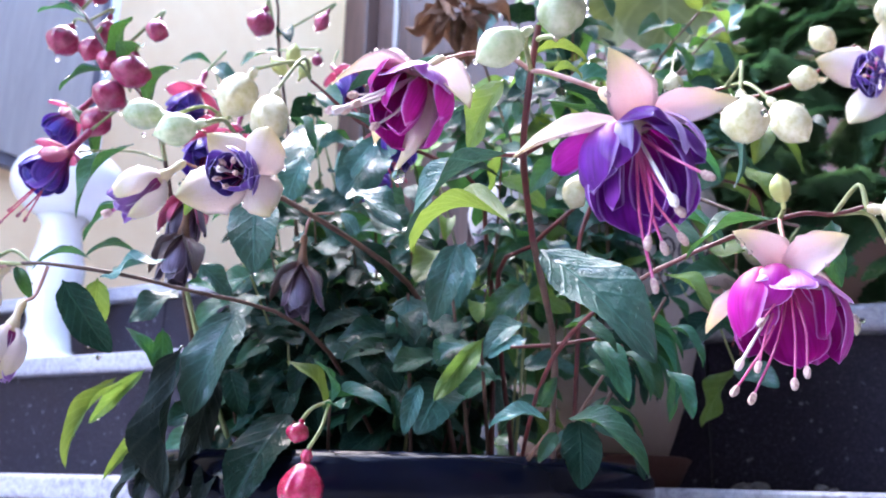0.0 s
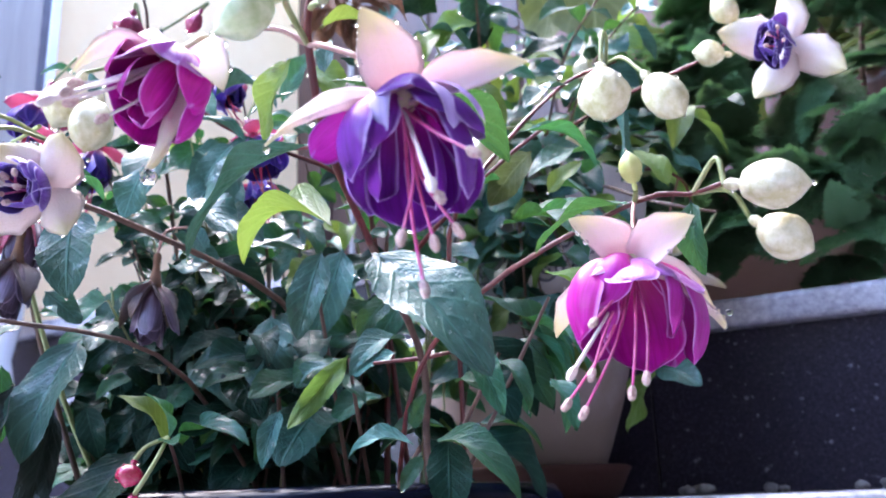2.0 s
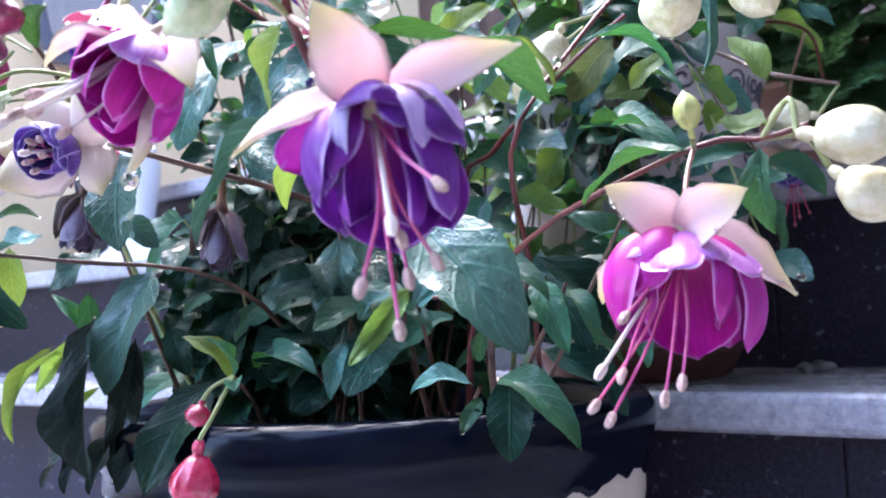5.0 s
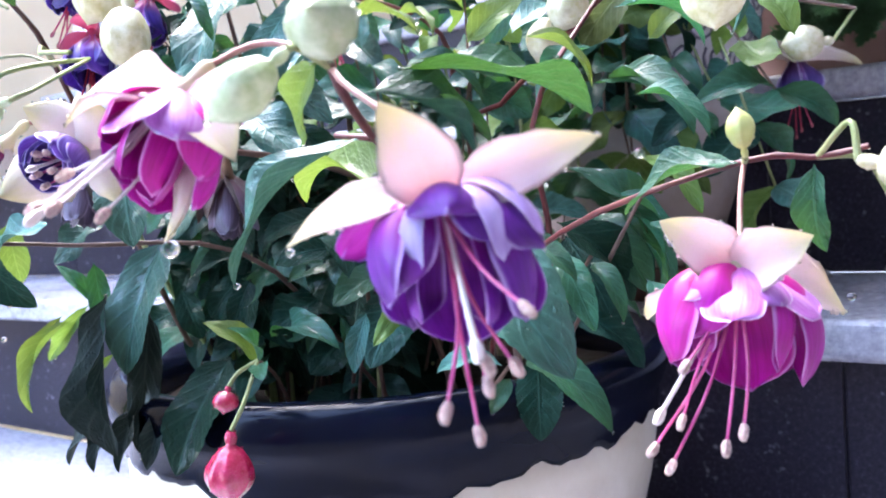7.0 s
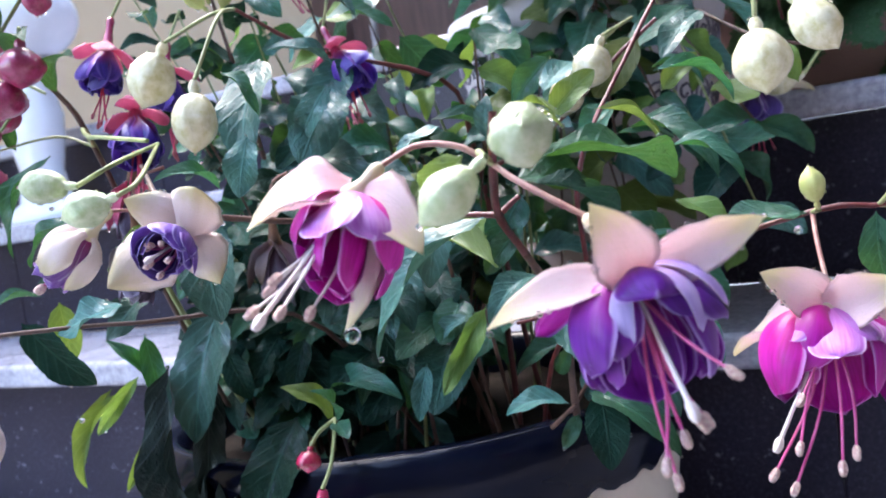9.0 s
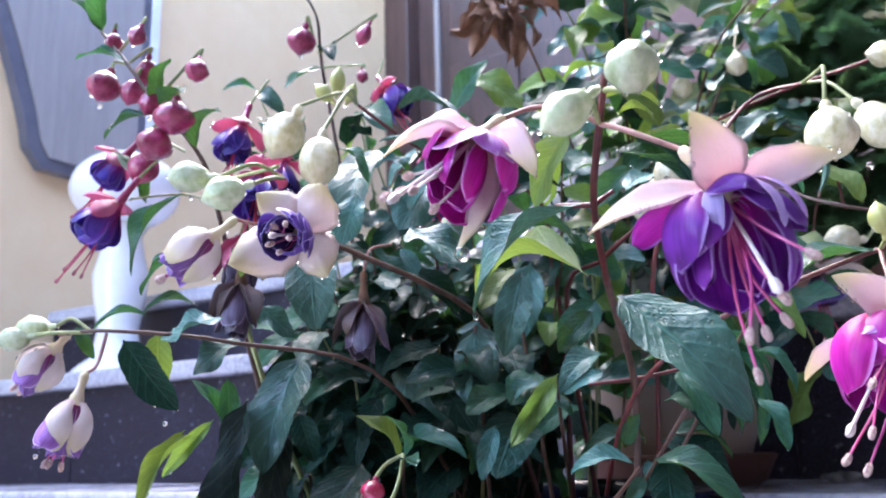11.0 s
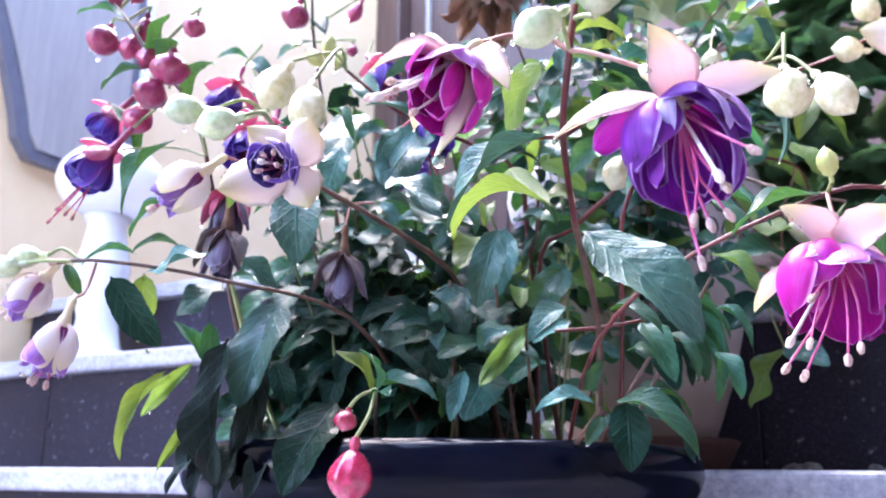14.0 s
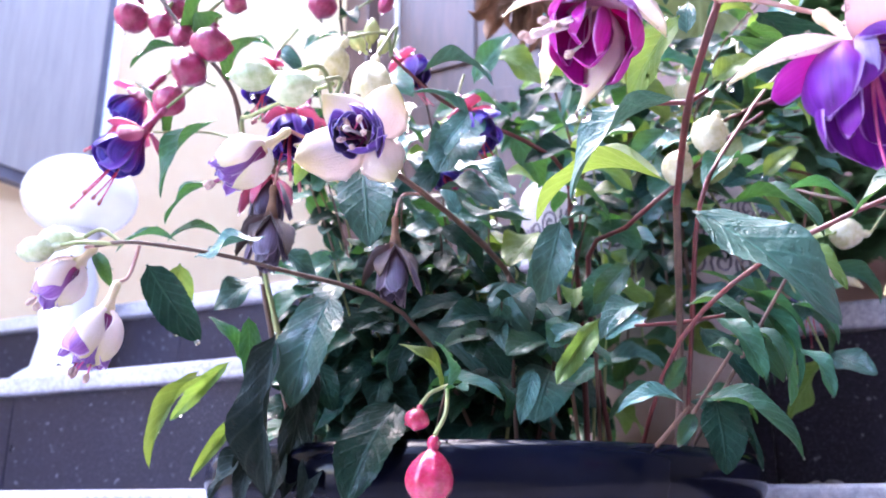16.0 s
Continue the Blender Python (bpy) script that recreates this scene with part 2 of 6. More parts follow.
WATER = Nodes("water").set(Base_Color=(1.0, 1.0, 1.0), Roughness=0.0, IOR=1.33, Transmission_Weight=1.0).mat


def granite():
    m = Nodes("granite_dark")
    c = m.coord()
    a, b = m.cells(170, c), m.noise(300, 4, 0.7, c)
    big = m.noise(9, 5, 0.6, c)
    col = m.ramp(m.math('ADD', m.math('MULTIPLY', b, 0.8), m.math('MULTIPLY', big, 0.2)), (0.3, (0.006, 0.006, 0.011)), (0.55, (0.024, 0.021, 0.037)), (0.78, (0.08, 0.075, 0.11)))
    fleck = m.math('MULTIPLY', m.ramp(m.noise(95, 2, 0.5, c), (0.62, 0.0), (0.7, 1.0)), m.ramp(a, (0.2, 1.0), (0.5, 0.0)))
    col = m.mix(m.math('MULTIPLY', fleck, 0.5), col, (0.34, 0.34, 0.4))
    m.set(Base_Color=col, Roughness=m.math('MULTIPLY_ADD', big, 0.3, 0.2), Specular_IOR_Level=0.25)
    return m.bump(b, 0.08, 0.001).mat


def marble():
    m = Nodes("marble_grey_white")
    c = m.coord()
    big, fine = m.noise(7, 6, 0.65, c, 0.6), m.noise(160, 4, 0.7, c)
    col = m.ramp(m.math('ADD', m.math('MULTIPLY', big, 0.45), m.math('MULTIPLY', fine, 0.55)), (0.32, (0.16, 0.16, 0.2)), (0.5, (0.4, 0.39, 0.44)), (0.66, (0.6, 0.59, 0.63)))
    m.set(Base_Color=col, Roughness=m.math('MULTIPLY_ADD', big, 0.25, 0.06))
    return m.bump(fine, 0.12, 0.001).mat


def plaster(name, a, b):
    m = Nodes(name)
    c = m.coord()
    big, mid, fine = m.noise(1.5, 5, 0.6, c), m.noise(14, 5, 0.6, c), m.noise(220, 4, 0.7, c)
    col = m.mix(m.ramp(m.math('ADD', m.math('MULTIPLY', big, 0.6), m.math('MULTIPLY', mid, 0.4)), (0.35, 0.0), (0.65, 1.0)), a, b)
    m.set(Base_Color=col, Roughness=0.85)
    return m.bump(m.math('ADD', fine, m.math('MULTIPLY', mid, 1.5)), 0.35, 0.002).mat


def wood(name, a, b, rough=0.5):
    m = Nodes(name)
    mp = m.n.new("ShaderNodeMapping")
    mp.inputs["Scale"].default_value = (14, 14, 1.2)
    m.l.new(m.coord(), mp.inputs[0])
    g, s = m.noise(3, 6, 0.65, mp.outputs[0], 0.5), m.noise(2.5, 4, 0.6)
    col = m.mix(m.ramp(m.math('ADD', m.math('MULTIPLY', g, 0.7), m.math('MULTIPLY', s, 0.3)), (0.35, 0.0), (0.65, 1.0)), a, b)
    m.set(Base_Color=col, Roughness=m.math('MULTIPLY_ADD', g, 0.25, rough - 0.1))
    return m.bump(g, 0.3, 0.002).mat


def glazed(name, a, b, rough=0.12, scale=14, coat=0.4, spec=0.5):
    m = Nodes(name)
    big, fine = m.noise(scale, 5, 0.6), m.noise(scale * 12, 3, 0.6)
    col = m.mix(m.ramp(big, (0.35, 0.0), (0.68, 1.0)), a, b)
    m.set(Base_Color=col, Roughness=m.math('MULTIPLY_ADD', fine, 0.2, rough), Coat_Weight=coat, Coat_Roughness=0.06, Specular_IOR_Level=spec)
    return m.bump(m.math('ADD', big, m.math('MULTIPLY', fine, 0.15)), 0.12, 0.002).mat


GRANITE, MARBLE = granite(), marble()
CREAM_WALL = plaster("cream_plaster", (0.77, 0.53, 0.3), (0.82, 0.61, 0.37))
BROWN_WALL = plaster("red_brown_plaster", (0.15, 0.085, 0.072), (0.22, 0.13, 0.11))
# for the added unseen walls, roof and canopy, kept dark to cut fill light
UNSEEN_GREY = plaster("unseen_grey", (0.07, 0.07, 0.08), (0.12, 0.12, 0.13))
GREY_PANEL = wood("grey_panel", (0.27, 0.24, 0.23), (0.37, 0.33, 0.31), 0.45)
GREY_FRAME = glazed("grey_frame", (0.09, 0.09, 0.12), (0.13, 0.13, 0.16), 0.3)
WHITE_STRIP = glazed("white_strip", (0.7, 0.72, 0.76), (0.8, 0.82, 0.85), 0.3)
DOOR_WOOD = wood("door_wood", (0.045, 0.022, 0.018), (0.1, 0.05, 0.04), 0.4)
NAVY_GLAZE = glazed("navy_glaze", (0.002, 0.0025, 0.007), (0.004, 0.006, 0.016), 0.05, 14, 0.0, 0.12)
CREAM_CERAMIC = glazed("cream_ceramic", (0.62, 0.54, 0.42), (0.74, 0.67, 0.56), 0.3, 22)
WHITE_CERAMIC = glazed("white_ceramic", (0.74, 0.74, 0.76), (0.82, 0.82, 0.83), 0.12)


def stained_clay():
    m = Nodes("grey_white_clay")
    sep = m.n.new("ShaderNodeSeparateXYZ")
    m.l.new(m.coord(), sep.inputs[0])
    big, fine = m.noise(12, 5, 0.65), m.noise(130, 4, 0.6)
    low = m.ramp(m.math('ADD', sep.outputs[2], m.math('MULTIPLY', m.math('SUBTRACT', big, 0.5), 0.12)), (0.07, 1.0), (0.2, 0.0))
    col = m.mix(m.ramp(big, (0.35, 0.0), (0.65, 1.0)), (0.38, 0.35, 0.36), (0.52, 0.49, 0.51))
    col = m.mix(m.math('MULTIPLY', low, 0.9), col, (0.24, 0.17, 0.13))
    m.set(Base_Color=col, Roughness=m.math('MULTIPLY_ADD', fine, 0.3, 0.4))
    return m.bump(m.math('ADD', big, fine), 0.25, 0.002).mat


GREY_CLAY = stained_clay()
SCROLL_INK = glazed("scroll_ink", (0.08, 0.07, 0.1), (0.15, 0.13, 0.18), 0.4)
TERRACOTTA = plaster("terracotta", (0.05, 0.017, 0.013), (0.085, 0.033, 0.026))
PINK_CLAY = plaster("pink_clay", (0.42, 0.24, 0.2), (0.52, 0.33, 0.28))
PEBBLE = plain_organic("pebble", (0.11, 0.105, 0.105), (0.26, 0.25, 0.24), 60, 0.6, 0, 0.4)
CONIFER = leaf_material("conifer", (0.07, 0.17, 0.09), (0.15, 0.3, 0.16), (0.16, 0.34, 0.1), 0.35, 0.45)

# ---- building blocks ----
PLACED = {}


def put(ob, m=Matrix(), parent=None):
    """Puts ob at the world pose m, as a child of parent."""
    PLACED[ob] = m.copy()
    if parent is not None:
        ob.parent = parent
        ob.matrix_basis = PLACED[parent].inverted() @ m
    else:
        ob.matrix_basis = m
    return ob


def finish(me, smooth=True):
    if smooth:
        me.polygons.foreach_set("use_smooth", [True] * len(me.polygons))
    me.update()
    return me


def part(name, me, mat, parent=None, label="", m=None):
    """Links a bmesh or mesh as one object with one material under parent."""
    if isinstance(me, bmesh.types.BMesh):
        bm, me = me, bpy.data.meshes.new(name)
        bm.to_mesh(me)
        bm.free()
    if mat is not None and not me.materials:
        me.materials.append(mat)
    ob = new(name, me)
    put(ob, m if m is not None else (PLACED[parent] if parent is not None else Matrix()), parent)
    return tagged(ob, label)


def thing(name, place, label, category, group="", kind=""):
    e = put(new(name), pose(*place))
    e.empty_display_size = 0.02
    return tagged(e, label, category, group, kind)


def grid_mesh(name, fn, nu, nv, closed=False, uv=True):
    """A sheet from fn(u, v) -> place, u and v in 0..1; closed joins v's ends."""
    cols = nv if closed else nv + 1
    verts = [fn(i / nu, j / nv) for i in range(nu + 1) for j in range(cols)]
    faces, uvs = [], []
    for i in range(nu):
        for j in range(nv):
            k = (j + 1) % cols if closed else j + 1
            faces.append((i * cols + j, i * cols + k, (i + 1) * cols + k, (i + 1) * cols + j))
            uvs += [(i / nu, j / nv), (i / nu, (j + 1) / nv), ((i + 1) / nu, (j + 1) / nv), ((i + 1) / nu, j / nv)]
    me = bpy.data.meshes.new(name)
    me.from_pydata(verts, [], faces)
    if uv:
        layer = me.uv_layers.new(name="uv")
        layer.data.foreach_set("uv", [c for p in uvs for c in p])
    return finish(me)


def lathe(name, profile, n=48):
    """A turned body from (radius, height) pairs."""
    k = len(profile) - 1

    def fn(u, v):
        r, z = profile[round(u * k)]
        return (r * math.cos(2 * math.pi * v), r * math.sin(2 * math.pi * v), z)
    return grid_mesh(name, fn, k, n, closed=True)


def spline(points, n):
    """n + 1 places along a smooth line through points."""
    p = [Vector(q) for q in points]
    if len(p) == 2:
        return [p[0].lerp(p[1], i / n) for i in range(n + 1)]
    p = [p[0] * 2 - p[1]] + p + [p[-1] * 2 - p[-2]]
    segs, out = len(p) - 3, []
    for i in range(n + 1):
        x = i / n * segs
        k = min(int(x), segs - 1)
        t = x - k
        a, b, c, d = p[k:k + 4]
        out.append(0.5 * (2 * b + (c - a) * t + (2 * a - 5 * b + 4 * c - d) * t * t + (3 * b - a - 3 * c + d) * t ** 3))
    return out


def tube_mesh(name, points, r0, r1, n=12, sides=7, knots=0.0):
    """A round tapered rod along points, with small swellings."""
    path = spline(points, n)
    rings = []
    up = Vector((0.3, 0.5, 0.8))
    for i, c in enumerate(path):
        d = (path[min(i + 1, n)] - path[max(i - 1, 0)]).normalized()
        a = d.cross(up).normalized()
        b = d.cross(a)
        r = r0 + (r1 - r0) * i / n
        r *= 1 + knots * (1 if i % 4 == 0 else 0)
        rings.append([c + a * r * math.cos(2 * math.pi * j / sides) + b * r * math.sin(2 * math.pi * j / sides) for j in range(sides)])
    me = grid_mesh(name, lambda u, v: rings[round(u * n)][round(v * sides) % sides], n, sides, closed=True)
    return me


def frame_to(base, tip, up=(0, 0, 1), scale=None):
    """A pose at base whose x runs to tip and whose z leans to up, scaled to the length."""
    base, x = Vector(base), Vector(tip) - Vector(base)
    ln = x.length
    x.normalize()
    z = Vector(up) - x * x.dot(Vector(up))
    if z.length < 1e-4:
        z = x.orthogonal()
    z.normalize()
    y = z.cross(x)
    s = ln if scale is None else scale
    m = Matrix((x * s, y * s, z * s)).transposed().to_4x4()
    m.translation = base
    return m


def axis_frame(base, axis, spin=0.0):
    """A pose at base whose z runs along axis."""
    z = Vector(axis).normalized()
    x = Vector((0, 0, 1)).cross(z)
    x = x.normalized() if x.length > 1e-3 else Vector((1, 0, 0))
    m = Matrix((x, z.cross(x), z)).transposed().to_4x4()
    m.translation = Vector(base)
    return m @ pose(0, 0, 0, 0, 0, spin)


def block(name, x0, x1, y0, y1, z0, z1, mat, parent=None, bevel=0.004, label=""):
    bm = bmesh.new()
    bmesh.ops.create_cube(bm, size=1)
    for v in bm.verts:
        v.co = Vector(((x0 + x1) / 2 + v.co.x * (x1 - x0), (y0 + y1) / 2 + v.co.y * (y1 - y0), (z0 + z1) / 2 + v.co.z * (z1 - z0)))
    if bevel:
        bmesh.ops.bevel(bm, geom=bm.edges[:], offset=bevel, segments=3, profile=0.5, affect='EDGES')
    return part(name, bm, mat, parent, label, Matrix())


# ---- leaves ----


def leaf_mesh(name, width, arch, fold, wave, twist, seed, mat, teeth=True, point=0.75):
    """A pointed oval blade of length 1 along x, with a channelled midrib and a wavy, toothed edge."""
    rnd = random.Random(seed)
    ph = [rnd.uniform(0, 6.28) for _ in range(4)]

    def fn(u, v):
        s = v * 2 - 1
        w = width * 0.5 * 2.35 * (u ** 0.62) * ((1 - u) ** point) * (0.94 if u < 1 else 0)
        if u < 0.1:
            w = max(w * (u / 0.1), 0.012)
        edge = abs(s) ** 6
        saw = (u * 15 + ph[3] * 0.1) % 1
        tooth = 1 + (0.075 * (saw - 0.5) * edge * min(1, 5 * u) if teeth else 0)
        y = s * w * tooth
        z = arch * 4 * u * (1 - u) + fold * abs(s) ** 1.3 * w - 0.35 * fold * w
        z += 1.5 * wave * math.sin(u * 9 + ph[0] + (1.2 if s > 0 else 0)) * abs(s) ** 2 * w
        z += 0.03 * width * abs(math.cos((u - abs(s) * 0.22) * 22)) * min(1, abs(s) * 3) * (1 - abs(s)) * 1.3
        tw = twist * (u - 0.3)
        return (u, y * math.cos(tw) - z * math.sin(tw) * 0.3, z + y * math.sin(tw))
    me = grid_mesh(name, fn, 36, 8)
    me.materials.append(mat)
    return me


LEAF_SHAPES = ((0.5, 0.1, 0.35, 0.15, 0.0), (0.46, 0.18, 0.5, 0.2, 0.35), (0.55, 0.06, 0.25, 0.3, -0.3), (0.42, 0.24, 0.6, 0.15, -0.5), (0.5, -0.06, 0.3, 0.25, 0.2))
WILTED_SHAPES = ((0.45, 0.1, 0.7, 0.3, 0.3), (0.5, 0.12, 0.8, 0.25, -0.3), (0.42, 0.05, 0.6, 0.35, 0.3), (0.4, 0.15, 0.9, 0.3, 0.0), (0.5, 0.1, 0.6, 0.3, -0.2))
LEAVES = {}
for key, mat in (("dark", LEAF_DARK_SHADED), ("mid", LEAF_MID), ("young", LEAF_YOUNG), ("wet", LEAF_WET_SHEEN), ("wilted", LEAF_BLACK), ("broad", LEAF_BIG)):
    LEAVES[key] = [leaf_mesh("leaf", *shape, i * 7 + len(key), mat) for i, shape in enumerate(WILTED_SHAPES if key == "wilted" else LEAF_SHAPES)]


def leaf(parent, base, tip, kind="mid", shape=0, up=(0, 0, 1), wide=1.0, name="leaf"):
    m = frame_to(base, tip, up) @ Matrix.Diagonal((1, wide, 1, 1))
    return part(name, LEAVES[kind][shape % 5], None, parent, "", m)


def stem(parent, points, r0, r1, mat=STEM_RED, n=14, name="stem", knots=0.12):
    return part(name, tube_mesh(name, points, r0 * 0.7, r1 * 0.75, n, 7, knots), mat, parent, "", Matrix())

# ---- flowers and buds ----


def blade_mesh(name, length, width, curl, cup, tipness, seed, thick=0.0, wave=0.0):
    """A sepal: a pointed, fleshy blade along x, bending to -z by curl."""
    rnd = random.Random(seed)
    ph = rnd.uniform(0, 6.28)

    def fn(u, v):
        # the sheet runs over the upper face and back under the lower one
        top = v <= 0.5
        s = (v * 4 - 1) if top else (3 - v * 4)
        grow = min(1, u / 0.38)
        w = 0.5 + 0.5 * grow * grow * (3 - 2 * grow)
        if u > 0.38:
            q = (u - 0.38) / 0.62
            w *= (1 - q ** tipness) ** 0.85 + 0.05 * (1 - q)
        w = max(width * 0.5 * w * (1 + 0.11 * noise.noise((u * 8, s * 3, ph)) * abs(s)), width * 0.012)
        a = curl * u
        x = length * (math.sin(a) / curl if abs(curl) > 1e-3 else u)
        z = -length * ((1 - math.cos(a)) / curl if abs(curl) > 1e-3 else 0)
        th = thick * (1 - s * s) * (1 - 0.6 * u) * (0.5 if top else -0.5)
        z += cup * s * s * w + th + wave * w * math.sin(u * 7 + ph) * s + 0.07 * w * noise.noise((u * 6 + ph, s * 2.5, 3))
        return (x, s * w, z)
    me = grid_mesh(name, fn, 16, 20, closed=True)
    k = me.uv_layers["uv"].data
    for d in k:
        v = d.uv[1]
        d.uv = (d.uv[0], v * 2 if v <= 0.5 else 2 - v * 2)
    return me


def petal_mesh(name, length, width, cup, curl, ripple, seed):
    """A rounded spoon-shaped petal along x, its outer face to z; cup turns the sides in, curl bends the end out."""
    rnd = random.Random(seed)
    ph, ph2 = rnd.uniform(0, 6.28), rnd.uniform(0, 6.28)
    curl = curl or 0.02

    def fn(u, v):
        s = v * 2 - 1
        g = min(1, u / 0.55)
        g = 0.34 + 0.66 * g * g * (3 - 2 * g)
        if u > 0.55:
            g *= math.sqrt(max(0.0, 1 - ((u - 0.55) / 0.45) ** 2.5)) + 0.004
        half = width * 0.5 * g
        y, z = half * math.sin(cup * s) / cup, -half * (1 - math.cos(cup * s)) / cup
        a = curl * u
        x = length * math.sin(a) / curl
        z += length * (1 - math.cos(a)) / curl
        z += ripple * width * (math.sin(s * 2.6 + ph) * 0.6 + math.sin(s * 6 + u * 4 + ph2) * 0.25) * u * u
        x += 0.03 * length * math.sin(s * 4 + ph2) * u * u
        return (x, y, z)
    return grid_mesh(name, fn, 14, 14)


FRONT, ASIDE = Vector((0.5, -0.866, 0)), Vector((0.866, 0.5, 0))


def petal(flower, base, axis, mat, spec, seed):
    """spec: azimuth round the axis, lean from it, length, width, cup, curl, roll."""
    az, lean, length, width, cup, curl, roll = spec
    out = FRONT * math.cos(radians(az)) + ASIDE * math.sin(radians(az))
    out = (out - axis * out.dot(axis)).normalized()
    k = radians(lean)
    x, z = axis * math.cos(k) + out * math.sin(k), out * math.cos(k) - axis * math.sin(k)
    fm = Matrix((x, z.cross(x), z)).transposed().to_4x4()
    fm.translation = base + axis * 0.0015 + out * 0.0022
    return part("petal", petal_mesh("petal", length, width * 1.45, cup, curl, 0.06, seed), mat, flower, "", fm @ pose(0, 0, 0, roll, 0, 0))


def from_front(f, s, u):
    """A place in millimetres towards the front, aside and up."""
    return (FRONT * f + ASIDE * s + Vector((0, 0, u))) * 0.001


def shell_petal(flower, base, mat, spec, seed):
    """spec: tip from the base, width, the way its outer face looks, bulge and cup (all lengths in millimetres, front, aside and up)."""
    tip, width, facing, bulge, cup = spec
    return hollow_petal(flower, base, mat, from_front(*tip), width * 0.001, from_front(*facing).normalized(), bulge * 0.00135, cup, seed)


def hollow_petal(flower, base, mat, tip, width, n0, bulge, cup, seed, name="petal", end=3.2):
    """A broad, hollow petal from base to base + tip, whose outer face looks along n0."""
    rnd = random.Random(seed)
    ph, ph2, notch = rnd.uniform(0, 6.28), rnd.uniform(0, 6.28), rnd.uniform(-0.02, 0.07)
    along = tip.normalized()
    n0 = (n0 - along * n0.dot(along)).normalized()
    b, c1, c2 = n0 * 0.0012, tip * 0.2 + n0 * bulge * 1.2, tip * 0.82 + n0 * bulge
    reach = tip.length

    def line(u):
        q = 1 - u
        return b * q ** 3 + c1 * (3 * q * q * u) + c2 * (3 * q * u * u) + tip * u ** 3

    def fn(u, v):
        s = v * 2 - 1
        g = min(1, u / 0.6)
        g = 0.26 + 0.74 * g * g * (3 - 2 * g)
        if u > 0.6:
            g *= max(0.0, 1 - ((u - 0.6) / 0.4) ** end) ** 0.5 + 0.003
        half = width * 0.5 * g
        d = (line(min(1, u + 0.02)) - line(max(0, u - 0.02))).normalized()
        side = d.cross(n0).normalized()
        nn = side.cross(d)
        p = line(u) + side * (half * math.sin(cup * s) / cup) - nn * (half * (1 - math.cos(cup * s)) / cup)
        p += nn * (half * 0.14 * (math.sin(s * 3.1 + ph + u * 2) * 0.7 + math.sin(s * 7 + u * 5 + ph2) * 0.35) * u * u)
        p += nn * (half * 0.32 * max(0.0, abs(s) - 0.72) * u) + d * (reach * (0.03 * math.sin(s * 4 + ph2) - notch * (1 - abs(s))) * u ** 4)
        return tuple(p)
    return part(name, grid_mesh(name, fn, 20, 16), mat, flower, "", Matrix.Translation(base))


def petal_whorls(size, length, layers, count, rnd):
    """A loose double corolla: outer petals lean out and turn in again, inner ones stand closer."""
    out = []
    for k in range(layers):
        n = count if k < 2 else 3
        for i in range(n):
            az = 360 * (i + 0.5 * k) / n + rnd.uniform(-12, 12)
            lean = (40, 24, 10)[k] + rnd.uniform(-6, 6)
            ln = length * (rnd.uniform(0.85, 1.0), rnd.uniform(0.95, 1.08), 0.8)[k]
            out.append((az, lean, ln, size * (1.45, 1.3, 0.9)[k] * rnd.uniform(0.9, 1.1), rnd.uniform(0.8, 1.3), (-0.75, -0.5, -0.2)[k] + rnd.uniform(-0.15, 0.15), rnd.uniform(-14, 14)))
    return out


def anther_mesh(name, size):
    def fn(u, v):
        a = u * math.pi
        w = 2 * math.pi * v
        r = size * 0.62 * math.sin(a) ** 0.75 * (1 - 0.4 * math.cos(w) ** 8) * (1 + 0.12 * math.sin(5 * w + 9 * u))
        return (r * math.cos(w), r * math.sin(w) * 0.8, -size * math.cos(a))
    return grid_mesh(name, fn, 10, 18, closed=True)


ANTHER_MESH, ANTHER_RED_MESH, STIGMA_MESH = anther_mesh("anther", 0.0024), anther_mesh("anther", 0.0018), anther_mesh("stigma", 0.0026)
ANTHER_MESH.materials.append(ANTHER)
ANTHER_RED_MESH.materials.append(ANTHER_RED)
STIGMA_MESH.materials.append(FILAMENT_WHITE)


def stamen(flower, base, tip, mat, anther, bend=0.003, thick=0.00055, seed=0):
    rnd = random.Random(seed)
    b, t = Vector(base), Vector(tip)
    midp = b.lerp(t, 0.5) + Vector((rnd.uniform(-1, 1), rnd.uniform(-1, 1), -0.5)) * bend
    st = part("stamen", tube_mesh("stamen", [b, midp, t], thick * 1.1, thick * 0.8, 8, 6), mat, flower, "", Matrix())
    m = axis_frame(t, (t - midp), rnd.uniform(0, 360))
    part("anther", anther, None, flower, "", m)
    return st


